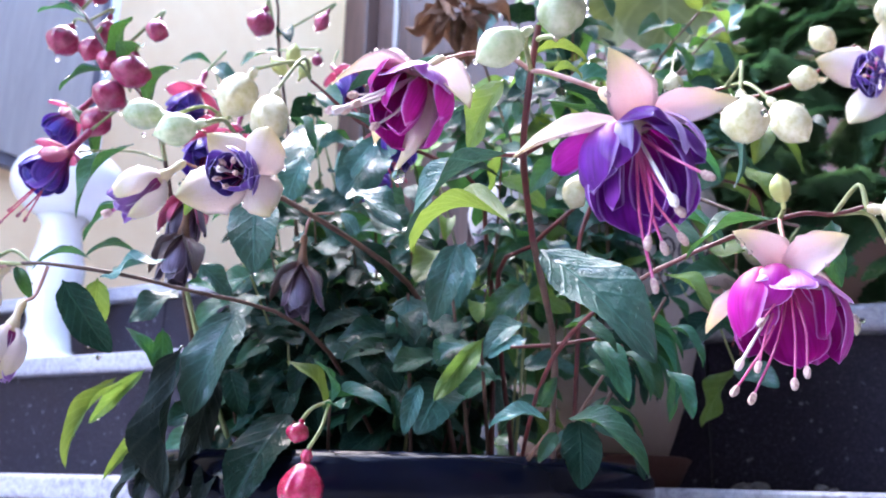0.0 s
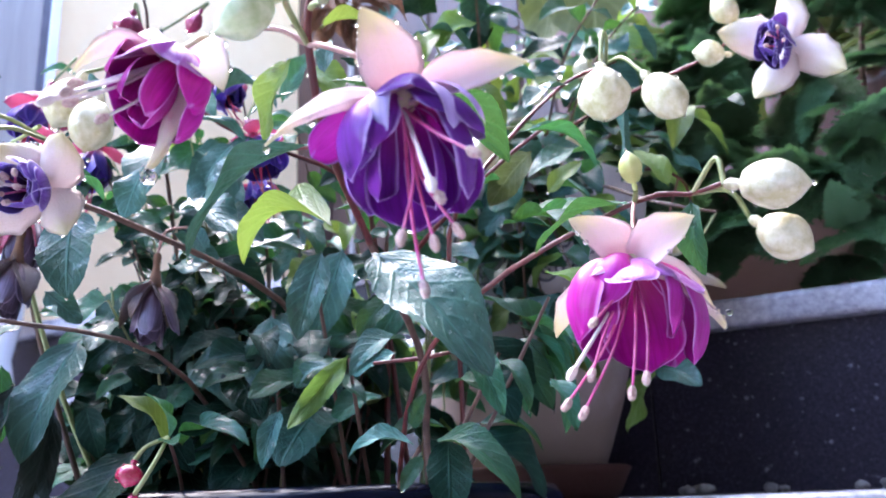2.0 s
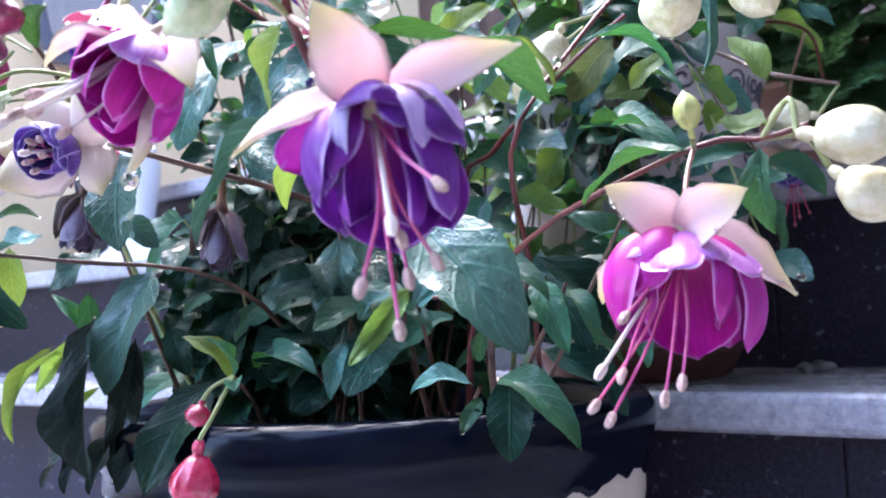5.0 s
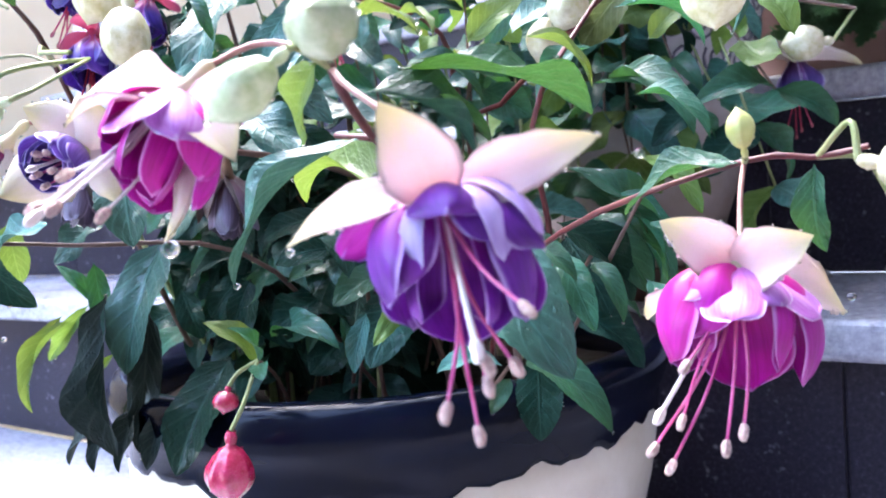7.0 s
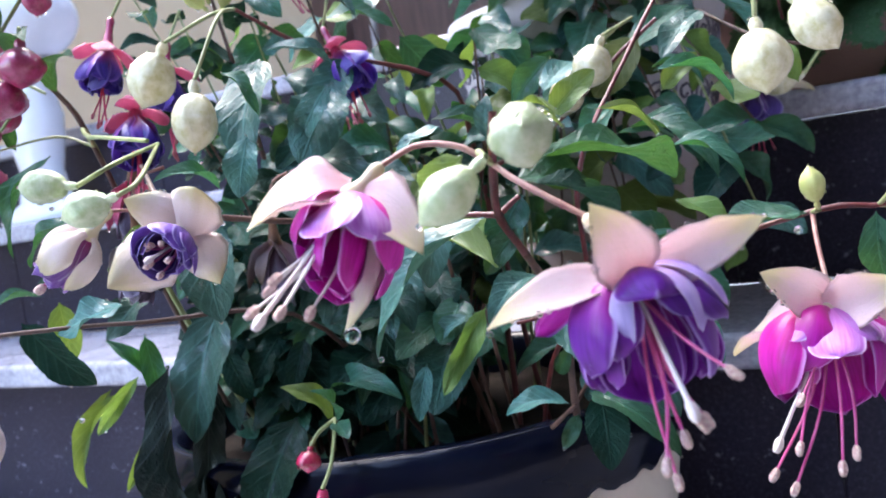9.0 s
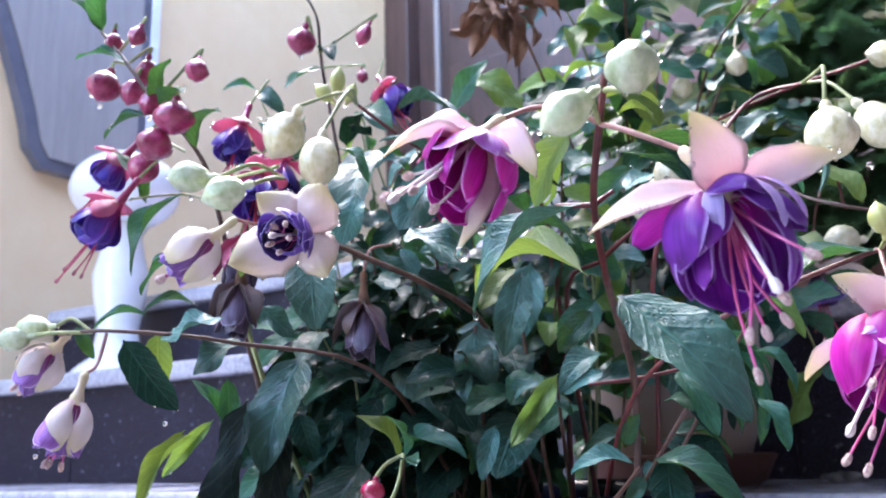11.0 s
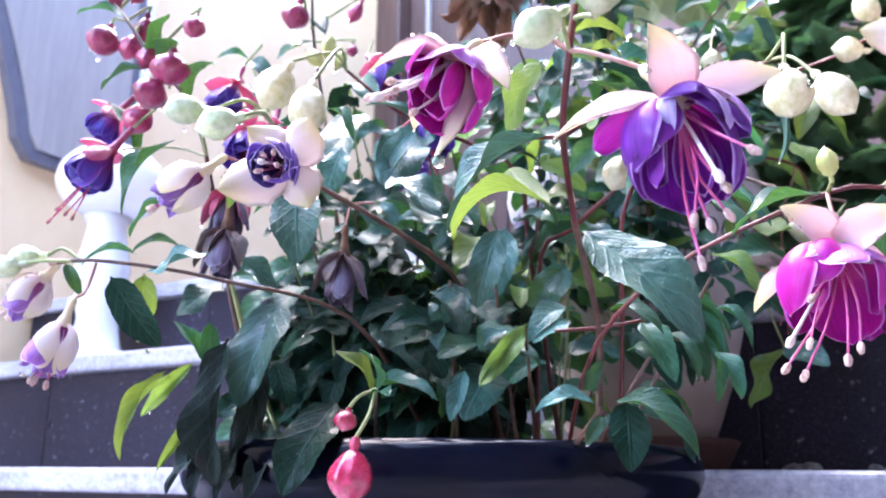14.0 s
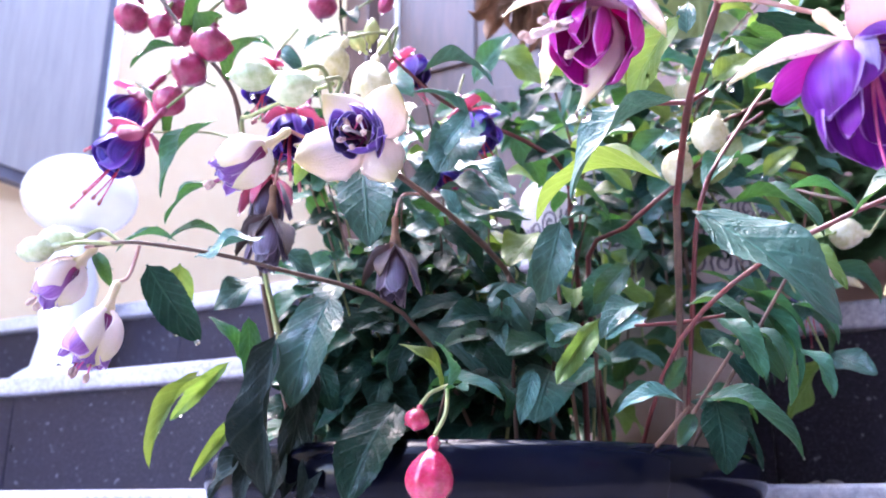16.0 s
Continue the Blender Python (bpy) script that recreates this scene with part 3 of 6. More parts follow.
def fuchsia_flower(plant, base, axis, size, length, petal_mat, sepal_mat, sepals, seed, stamens=(), pistil=None, layers=3, count=5,
                   petals=(), shells=(), lit_shells=(), tube_dir=None, tube_len=0.012, pedicel=(), tube_mat=None, ovary=True, fil=None, ant=None, stem_mat=None, spin=0, label="", sep_w=0.62):
    """base: where the sepals spring from; axis: towards the mouth. sepals: (tip, width share, curl)."""
    rnd = random.Random(seed)
    axis = Vector(axis).normalized()
    base = Vector(base)
    m = axis_frame(base, tube_dir or axis, spin)
    t = tube_len
    body = lathe("flower", [(0.0004, -t - 0.006), (0.0017, -t - 0.005), (0.0022, -t - 0.003), (0.0019, -t - 0.0005), (0.0018, -t * 0.8), (0.0024, -t * 0.4), (0.0032, -0.001), (0.0036, 0.002), (0.0006, 0.0045)], 14)
    flower = part("flower", body, tube_mat or TUBE_PALE, plant, label, m)
    for i, (tip, wide, curl, *facing) in enumerate(sepals):
        tip = Vector(tip)
        d = tip - base
        ln = d.length
        me = blade_mesh("sepal", 1.0, sep_w * wide, curl, 0.5, 1.9, seed * 9 + i, 0.07, 0.12)
        # the curled blade's own tip is turned onto the wanted one
        chord = Vector((math.sin(curl) / curl if curl else 1, 0, -(1 - math.cos(curl)) / curl if curl else 0))
        rot = Vector((1, 0, 0)).rotation_difference(chord.normalized()).to_matrix().to_4x4()
        side = d - axis * d.dot(axis)
        fm = frame_to(base + axis * 0.001, tip, Vector(facing[0]) if facing else side.normalized() - axis * 0.6, ln / chord.length)
        part("sepal", me, sepal_mat, flower, "", fm @ rot.inverted())
    for i, spec in enumerate(shells):
        shell_petal(flower, base, petal_mat, spec, seed * 31 + i)
    # extra petals with the top light painted in as pale lilac
    for i, spec in enumerate(lit_shells):
        shell_petal(flower, base, PETAL_LIT_LILAC, spec, seed * 57 + i)
    for i, spec in enumerate(() if shells else petals or petal_whorls(size, length, layers, count, rnd)):
        petal(flower, base, axis, petal_mat, spec, seed * 31 + i)
    for i, s in enumerate(stamens):
        stamen(flower, base + axis * 0.004, s, fil or FILAMENT_PINK, ant or ANTHER_MESH, 0.003, 0.00052, seed * 5 + i)
    if pistil:
        p0, p1 = base + axis * 0.004, Vector(pistil)
        part("pistil", tube_mesh("pistil", [p0, p0.lerp(p1, 0.5), p1], 0.0005, 0.0007, 8, 7), fil if fil is FILAMENT_RED else FILAMENT_WHITE, flower, "", Matrix())
        part("stigma", STIGMA_MESH, None, flower, "", axis_frame(p1, p1 - p0))
    if pedicel:
        end = m @ Vector((0, 0, -t - 0.005))
        part("pedicel", tube_mesh("pedicel", list(pedicel) + [end], 0.0009, 0.0008, 10, 6), stem_mat or STEM_PINK, flower, "", Matrix())
    return flower


def half_open(plant, base, axis, ln, spread, seed, pedicel, tube_len=0.007, label="opening flower with white sepals and violet petals"):
    """A flower whose four sepals still cup the petals."""
    b, ax = Vector(base), Vector(axis).normalized()
    x = ax.orthogonal().normalized()
    y = ax.cross(x)
    r2 = random.Random(seed)
    tips = [b + ax * ln * 1.15 + x * r2.uniform(-0.004, 0.004) + y * r2.uniform(-0.004, 0.004) for _ in range(3)]
    flower = fuchsia_flower(plant, b, ax, 0.0075, ln * 0.96, PETAL_HALF, SEPAL_WHITE, (), seed, stamens=tips, layers=2, count=4, tube_len=tube_len, pedicel=pedicel, label=label)
    for i in range(4):
        out = x * math.cos(i * 1.571 + 0.4) + y * math.sin(i * 1.571 + 0.4)
        hollow_petal(flower, b, SEPAL_WHITE, ax * ln * r2.uniform(0.85, 1.0) + out * spread * r2.uniform(0.6, 1.3), ln * 0.72, out, ln * 0.42, 1.15, seed * 3 + i, "sepal", 1.5)
    return flower


def bud_mesh(name, length, width, seams, point, ribs=0.025):
    """A four-seamed closed bud along z, with a short neck at the start."""
    def fn(u, v):
        w = 2 * math.pi * v
        if u < 0.2:
            r = 0.16 + 0.1 * math.sin(u / 0.2 * math.pi)
        else:
            t = (u - 0.2) / 0.8
            r = 0.2 + 0.8 * math.sin(math.pi * (t * 0.9 + 0.06)) ** point if t < 1 else 0.0
            r *= (1 - t ** 7)
        r *= width * 0.5 * (1 - seams * abs(math.cos(2 * w + 0.5 * u)) ** 14 * math.sin(math.pi * u))
        r *= 1 + ribs * (math.cos(8 * w) + 0.8 * math.sin(19 * w + 7 * u) * u) * math.sin(math.pi * u)
        r *= 1 + 0.035 * noise.noise((math.cos(w) * 1.6 + width * 900, math.sin(w) * 1.6, u * 2.2)) * math.sin(math.pi * u) + 0.045 * noise.noise((math.cos(w) * 5, math.sin(w) * 5, u * 3 + length * 700)) * math.sin(math.pi * u) + 0.03 * noise.noise((math.cos(w) * 12, math.sin(w) * 12, u * 6))
        return (r * math.cos(w), r * math.sin(w), length * u)
    return grid_mesh(name, fn, 22, 32, closed=True)


def bud(plant, centre, axis, length, width, mat, pedicel=(), seams=0.1, point=0.8, stem_mat=None, spin=20.0, label="", ribs=0.025):
    m = axis_frame(Vector(centre) - Vector(axis).normalized() * length * 0.58, axis, spin)
    ob = part("bud", bud_mesh("bud", length, width, seams, point, ribs), mat, plant, label, m)
    if pedicel:
        part("pedicel", tube_mesh("pedicel", list(pedicel) + [m.translation], 0.0009, 0.001, 10, 6), stem_mat or STEM_GREEN, ob, "", Matrix())
    return ob


# ---- the stairs and walls ----
EAST = 0.748
NOSE = 0.02
# each step: top height, nose line, riser behind it
LEVELS = ((-0.342, -0.11), (-0.171, 0.15), (0.0, 0.41), (0.175, 0.69), (0.349, 0.914), (0.52, 1.15))
for i, (z, y) in enumerate(LEVELS):
    nxt = LEVELS[i + 1][1] if i + 1 < len(LEVELS) else 2.38
    s = thing("step", (0.3, y, z - 0.171), "granite step with a pale marble tread, wet", "step", "stair steps", "structure")
    block("riser", -1.7, EAST, y + 0.004, y + 0.02, z - 0.175, z - 0.0275, GRANITE, s, 0.0)
    x = -1.7
    for wide in (0.42 + 0.1 * (i % 2), 0.55, 0.55, 0.55, 0.4, 0.4, 0.4):
        end = min(x + wide, EAST)
        if end - x > 0.02:
            block("granite_slab", x, end - 0.002, y, y + 0.0039, z - 0.174, z - 0.0275, GRANITE, s, 0.0008)
        x = end
    block("tread", -1.7, EAST, y - NOSE, nxt + 0.0, z - 0.027, z, MARBLE, s, 0.006)
ground = grid_mesh("ground", lambda u, v: (-60 + 120 * u, -60 + 120 * v, -0.515), 8, 8)
tagged(part("ground", ground, plaster("paving", (0.16, 0.16, 0.16), (0.24, 0.235, 0.23))), "grey paved ground at the foot of the steps", "ground", "", "structure")
tagged(block("wall_west", -1.9, -1.702, -0.9, 2.6, -0.515, 2.1, CREAM_WALL, None, 0.0), "cream plastered side wall beside the steps", "wall", "", "structure")
# added out of view: two walls and a roof that block light from the right
tagged(block("wall_east", 0.75, 0.95, -1.3, 2.375, -0.515, 2.0, UNSEEN_GREY, None, 0.0), "added unseen grey wall that shades the right of the steps", "wall", "", "structure")
tagged(block("wall_south", -0.95, 0.95, -1.5, -1.302, -0.515, 2.0, UNSEEN_GREY, None, 0.0), "added unseen grey wall across from the steps that cuts front light", "wall", "", "structure")
tagged(block("roof", -0.1, 0.95, -1.5, 2.375, 2.005, 2.15, UNSEEN_GREY, None, 0.0), "added unseen grey roof slab that shades the right of the steps", "roof", "", "structure")
# made-up overhang, out of view, to dim the wall and door below it
tagged(block("canopy", -1.7, -0.102, 2.1, 2.364, 2.45, 2.56, UNSEEN_GREY, None, 0.0), "added unseen grey slab that keeps sky light off the doorway wall", "canopy", "", "structure")
DX0, DX1 = -1.7, -0.75
tagged(block("wall_north_over", DX0, DX1, 2.38, 2.58, 2.66, 3.2, CREAM_WALL, None, 0.0), "cream plaster over the doorway", "wall", "", "structure")
tagged(block("wall_north_end", DX1, 0.75, 2.38, 2.58, 0.3, 3.2, BROWN_WALL, None, 0.0), "red-brown plastered wall behind the plants", "wall", "", "structure")

door = tagged(thing("door_1", ((DX0 + DX1) / 2, 2.42, 0.52), "dark brown panelled wooden door in its frame", "door", "", "structure"))
block("door_frame", DX0, DX0 + 0.1, 2.365, 2.52, 0.522, 2.658, DOOR_WOOD, door, 0.006)
block("door_frame", DX1 - 0.1, DX1, 2.365, 2.52, 0.522, 2.658, DOOR_WOOD, door, 0.006)
block("door_frame", DX0 + 0.1, DX1 - 0.1, 2.365, 2.52, 2.56, 2.658, DOOR_WOOD, door, 0.006)
block("door_leaf", DX0 + 0.103, DX1 - 0.103, 2.43, 2.48, 0.53, 2.557, DOOR_WOOD, door, 0.003)
for i in range(2):
    x = DX0 + 0.24 + i * 0.33
    block("door_panel", x, x + 0.26, 2.415, 2.429, 0.7, 1.5, DOOR_WOOD, door, 0.005)
    block("door_panel", x, x + 0.26, 2.415, 2.429, 1.62, 2.45, DOOR_WOOD, door, 0.005)
block("metal_strip", DX0 + 0.183, DX0 + 0.199, 2.41, 2.428, 0.53, 2.55, GREY_PANEL, door, 0.002, "grey metal strip")


# ---- the glazed pot ----
POT = (-0.304, 0.511, 0.0)
R, H = 0.164, 0.184


def glazed_pot():
    e = thing("flower_pot", POT, "cream ceramic pot with a glossy dark navy glazed rim", "plant pot")
    body = [(0.0, 0.0), (0.108, 0.0), (0.118, 0.004), (0.128, 0.03), (0.144, 0.07), (0.153, 0.105), (0.157, 0.13), (0.157, 0.15), (0.15, 0.155), (0.143, 0.14), (0.12, 0.06), (0.1, 0.02), (0.0, 0.02)]
    part("body", lathe("body", body, 72), CREAM_CERAMIC, e)
    rnd = random.Random(4)
    ph = [rnd.uniform(0, 6.28) for _ in range(6)]

    def drip(a):
        return 0.142 + 0.003 * math.sin(3 * a + ph[0]) + 0.0016 * math.sin(11 * a + ph[1]) + 0.0017 * math.sin(29 * a + ph[2]) + 0.0012 * math.sin(53 * a + ph[3])

    def glaze(u, v):
        a = 2 * math.pi * v
        lo = drip(a)
        outer = [(0.0004, lo), (0.0018, lo + 0.0012), (0.0022, lo + 0.004), (0.0025, 0.156), (0.0058, 0.161), (0.0082, 0.168), (0.0078, 0.178), (0.003, 0.185), (-0.003, 0.186), (-0.009, 0.181), (-0.012, 0.17), (-0.013, 0.15)]
        k = round(u * 11)
        d, z = outer[k]
        # follow the body's flank below the lip
        r = 0.157
        return ((r + d) * math.cos(a), (r + d) * math.sin(a), z)
    part("glazed_rim", grid_mesh("glazed_rim", glaze, 11, 180, closed=True), NAVY_GLAZE, e, "glossy navy glaze with a ragged lower edge")
    soil = grid_mesh("soil", lambda u, v: (0.143 * u * math.cos(2 * math.pi * v), 0.143 * u * math.sin(2 * math.pi * v), 0.158 + 0.008 * noise.noise((u * 5 * math.cos(6.283 * v), u * 5 * math.sin(6.283 * v), 0))), 14, 48, closed=True)
    part("soil", soil, SOIL, e, "dark wet potting soil")
    return e


glazed_pot()

# ---- the white and purple fuchsia ----
plant = thing("fuchsia_plant", (POT[0], POT[1], 0.16), "fuchsia with pink-white sepals and double purple flowers, rain-wet", "plant")
SOIL_Z = 0.155
MAIN = [(-0.172, 0.45, SOIL_Z), (-0.163, 0.428, 0.2), (-0.157, 0.415, 0.24), (-0.14, 0.345, 0.275), (-0.122, 0.291, 0.292), (-0.104, 0.255, 0.307), (-0.099, 0.249, 0.32)]
stem(plant, MAIN[:4], 0.0026, 0.0021, STEM_BROWN)
stem(plant, MAIN[3:], 0.002, 0.0015, STEM_RED)
fork = (-0.104, 0.255, 0.307)
stem(plant, [(-0.2, 0.46, SOIL_Z), (-0.16, 0.41, 0.225), (-0.11, 0.381, 0.258), (-0.042, 0.363, 0.277), (-0.02, 0.364, 0.277), (-0.006, 0.362, 0.279)], 0.0017, 0.0011, STEM_RED, 18)
stem(plant, [(-0.27, 0.47, SOIL_Z), (-0.288, 0.395, 0.247), (-0.323, 0.318, 0.263), (-0.36, 0.275, 0.268), (-0.385, 0.268, 0.268)], 0.0018, 0.0011, STEM_BROWN, 18)
stem(plant, [(-0.24, 0.49, SOIL_Z), (-0.252, 0.46, 0.25), (-0.256, 0.434, 0.286), (-0.262, 0.328, 0.303), (-0.285, 0.31, 0.312), (-0.33, 0.34, 0.335)], 0.0026, 0.0015, STEM_BROWN, 18)
stem(plant, [(-0.18, 0.5, SOIL_Z), (-0.16, 0.46, 0.25), (-0.144, 0.423, 0.302), (-0.125, 0.45, 0.35), (-0.105, 0.492, 0.396), (-0.07, 0.47, 0.39)], 0.002, 0.0012, STEM_RED, 18)
stem(plant, [(-0.235, 0.51, SOIL_Z), (-0.24, 0.522, 0.269), (-0.241, 0.512, 0.329), (-0.241, 0.488, 0.365), (-0.287, 0.434, 0.388), (-0.311, 0.401, 0.412)], 0.0028, 0.0013, STEM_RED, 18)
stem(plant, [(-0.22, 0.52, SOIL_Z), (-0.23, 0.506, 0.297), (-0.199, 0.491, 0.317), (-0.169, 0.478, 0.332), (-0.14, 0.485, 0.357), (-0.118, 0.491, 0.373)], 0.0024, 0.0013, STEM_RED, 18)
stem(plant, [(-0.37, 0.45, SOIL_Z), (-0.38, 0.4, 0.25), (-0.376, 0.353, 0.351), (-0.35, 0.33, 0.352), (-0.28, 0.3, 0.34)], 0.0024, 0.0012, STEM_GREEN, 16)
for a, b in (((-0.157, 0.415, 0.24), (-0.175, 0.402, 0.238)), ((-0.157, 0.415, 0.24), (-0.138, 0.425, 0.244)), ((-0.122, 0.291, 0.292), (-0.136, 0.29, 0.294)), ((-0.122, 0.291, 0.292), (-0.116, 0.295, 0.297))):
    stem(plant, [a, b], 0.0016, 0.001, STEM_RED, 4)
# the deep purple flower
purple = fuchsia_flower(plant, (-0.066, 0.243, 0.275), (0.3, -0.4, -0.87), 0.0152, 0.035, PETAL_PURPLE, SEPAL_PINK,
               [((-0.0684, 0.2273, 0.2945), 1.02, 0.35, (0.45, -0.85, 0.2)), ((-0.1005, 0.232, 0.2665), 0.5, 0.8, (0.3, -0.6, 0.75)), ((-0.0375, 0.2585, 0.285), 0.56, 0.5, (0.45, -0.85, 0.2)), ((-0.083, 0.27, 0.272), 0.8, 0.4, (-0.2, 0.3, 0.9))], 11,
               stamens=[(-0.0615, 0.2433, 0.2254), (-0.0593, 0.2292, 0.234), (-0.0538, 0.2471, 0.2394), (-0.0437, 0.2357, 0.2534), (-0.0582, 0.243, 0.236), (-0.051, 0.2325, 0.243)], pistil=(-0.0525, 0.2312, 0.246),
               pedicel=(fork, (-0.094, 0.249, 0.301)), tube_dir=(0.55, -0.2, -0.8), tube_len=0.014, label="double deep purple flower with pink-white sepals",
               shells=(((1, -13, -22), 27, (0.3, -1, 0.1), 9, 1.1), ((9, -8, -17), 17, (0.7, -0.7, 0.2), 5, 1.3), ((15, 2, -3), 21, (0.3, 0.05, 1), 3.5, 1.25),
                       ((10, 13, -10), 18, (0.45, 0.45, 0.8), 4.5, 1.1), ((4, 20, -12), 21, (0.3, 0.75, 0.6), 5.5, 1.0), ((-1, 16, -26), 30, (0.15, 1, 0.1), 8.5, 1.1),
                       ((-7, -9.5, -28), 24, (-0.6, -0.8, 0), 7, 1.0), ((-8, 3, -32), 28, (-1, 0.1, 0), 6, 0.9), ((-8, 15, -28), 25, (-0.75, 0.7, 0), 7, 1.0),
                       ((-2, -7, -26), 20, (-0.3, -1, 0), 4, 1.3), ((-3, 8, -28), 22, (-0.4, 0.9, 0), 4, 1.3), ((2, -11, -20), 18, (0.2, -0.95, 0), 5, 1.3)))

# narrow added strips, painted highlights along the lit front petals
for i, spec in enumerate((((11, 12, -12.5), 7, (0.45, 0.4, 0.8), 6.5, 0.6), ((10, -5, -15), 6, (0.8, -0.45, 0.4), 6.5, 0.6), ((5.5, 20, -9.5), 7, (0.35, 0.6, 0.75), 6.5, 0.6))):
    shell_petal(purple, Vector((-0.066, 0.243, 0.275)), PETAL_LIT_STRIP, spec, 60 + i)
shell_petal(purple, Vector((-0.066, 0.243, 0.275)), PETAL_SIDE, ((-8, -23.5, -11.5), 15, (-0.55, -0.25, 0.75), 4, 0.9), 5)
# the magenta flower on the long red branch
fuchsia_flower(plant, (-0.0355, 0.336, 0.2487), (0.0, -0.42, -0.9), 0.0165, 0.034, PETAL_MAGENTA, SEPAL_PINK,
               [((-0.0526, 0.3245, 0.2632), 1.0, 0.3, (0.3, -0.85, 0.35)), ((-0.0135, 0.3269, 0.2578), 1.05, 0.3, (0.5, -0.75, 0.3)), ((-0.0162, 0.3739, 0.2306), 0.7, 0.4, (0.5, -0.5, 0.7)), ((-0.0695, 0.353, 0.231), 0.75, 0.4, (-0.3, -0.2, 0.9))], 23,
               stamens=[(-0.047, 0.309, 0.200), (-0.053, 0.312, 0.203), (-0.045, 0.313, 0.211), (-0.034, 0.314, 0.205), (-0.03, 0.316, 0.209), (-0.043, 0.312, 0.226)], pistil=(-0.051, 0.313, 0.212),
               pedicel=((-0.04, 0.362, 0.277), (-0.0385, 0.352, 0.269)), tube_dir=(0.0, -0.35, -0.93), tube_len=0.004, label="double magenta flower with pink-white sepals",
               shells=(((-1, -19, -26), 31, (0.15, -1, 0.2), 12, 1.1), ((9, -15, -17), 25, (0.6, -0.75, 0.4), 8, 1.2), ((11, 6, -27), 25, (0.2, 1, 0.1), 9, 1.3), ((1, 16, -33), 29, (0.1, 1, 0.15), 11, 1.1),
                       ((-3, 3, -35.5), 30, (-1, 0.1, 0), 8, 0.9), ((-10, -14, -30), 28, (-0.75, -0.65, 0), 9, 1.0), ((-11, 13, -32), 28, (-0.8, 0.6, 0), 9, 1.0), ((2, -11, -25), 22, (-0.1, -1, 0), 6, 1.3)),
               lit_shells=(((20, -7, -11.5), 17, (0.5, -0.15, 0.85), 2, 0.5), ((10, 18, -13), 15, (0.5, 0.4, 0.8), 2.5, 0.6), ((15, 7, -8.5), 13, (0.45, 0.2, 0.9), 2, 0.6), ((8, -18, -7), 14, (0.4, -0.6, 0.8), 3, 0.9)))
# the magenta flower on the short side of the fork
fuchsia_flower(plant, (-0.1375, 0.236, 0.304), (-0.25, -0.65, -0.6), 0.0165, 0.029, PETAL_MAGENTA, SEPAL_PINK,
               [((-0.1617, 0.2214, 0.2989), 1.25, 1.1, (0.1, -0.5, 0.85)), ((-0.1167, 0.2336, 0.2867), 1.1, 0.9, (0.7, -0.5, 0.5)), ((-0.1438, 0.2331, 0.2685), 0.8, 0.5, (0.3, 0.4, -0.3)), ((-0.158, 0.243, 0.285), 0.8, 0.7, (-0.8, 0.2, 0.3))], 37,
               stamens=[(-0.1485, 0.2029, 0.279), (-0.1385, 0.2015, 0.2786), (-0.15, 0.212, 0.283), (-0.1394, 0.2136, 0.2763), (-0.145, 0.209, 0.286)], pistil=(-0.144, 0.2, 0.277), fil=FILAMENT_WHITE,
               pedicel=(fork, (-0.112, 0.252, 0.313), (-0.123, 0.249, 0.315)), tube_dir=(-0.6, -0.5, -0.6), tube_len=0.006, label="double magenta flower with curled pink-white sepals",
               shells=(((11, -15, -10), 19, (-0.2, -0.9, 0.5), 6, 1.1), ((6, -14, -20), 24, (-0.3, -0.9, -0.2), 7, 1.1), ((2, -8, -28), 24, (-0.8, -0.4, -0.4), 7, 1.0), ((4, 3, -28), 24, (-0.4, 0.8, -0.3), 7, 1.1), ((11, 8, -21), 24, (0.1, 1, 0), 6.5, 1.1),
                       ((12, -3, -24), 19, (0.2, 0.95, 0), 4, 1.4), ((14, -10, -19), 17, (-0.1, -0.9, 0), 4, 1.4), ((9, -5, -26), 18, (-0.7, 0.3, -0.4), 3, 1.3)),
               lit_shells=(((19, -7, -9), 18, (0.5, -0.3, 0.8), 3, 0.6), ((18, 6, -12), 18, (0.5, 0.6, 0.65), 3.5, 0.7)))
# the violet flower that looks outwards
fuchsia_flower(plant, (-0.248, 0.281, 0.299), (0.3, -0.9, -0.25), 0.0125, 0.02, PETAL_VIOLET, SEPAL_WHITE,
               [((-0.267, 0.259, 0.285), 1.0, 0.3), ((-0.238, 0.285, 0.28), 1.2, 0.3), ((-0.232, 0.274, 0.316), 1.2, 0.3), ((-0.262, 0.268, 0.316), 1.1, 0.3)], 41,
               stamens=[(-0.246, 0.262, 0.298), (-0.24, 0.262, 0.298), (-0.238, 0.262, 0.292), (-0.243, 0.262, 0.287), (-0.248, 0.262, 0.291), (-0.25, 0.263, 0.297)], pistil=(-0.243, 0.258, 0.293),
               pedicel=((-0.285, 0.31, 0.312), (-0.268, 0.3, 0.306)), tube_len=0.008, label="half-open violet flower with blush sepals", sep_w=0.75,
               petals=[(i * 51 + 9 * (i % 2), 46 + 4 * (i % 3), 0.021, 0.0135, 0.9, -1.0, 8 * (i % 3 - 1)) for i in range(7)] + [(i * 90 + 30, 34, 0.02, 0.012, 1.1, -0.7, 0) for i in range(4)])
# opening flowers towards the outer left branch
half_open(plant, (-0.3, 0.281, 0.306), (-0.62, -0.42, -0.62), 0.026, 0.007, 47, ((-0.285, 0.31, 0.312), (-0.29, 0.295, 0.313)))
half_open(plant, (-0.394, 0.27, 0.262), (-0.62, -0.2, -0.7), 0.024, 0.006, 53, ((-0.383, 0.268, 0.268), (-0.389, 0.268, 0.268)), 0.005)
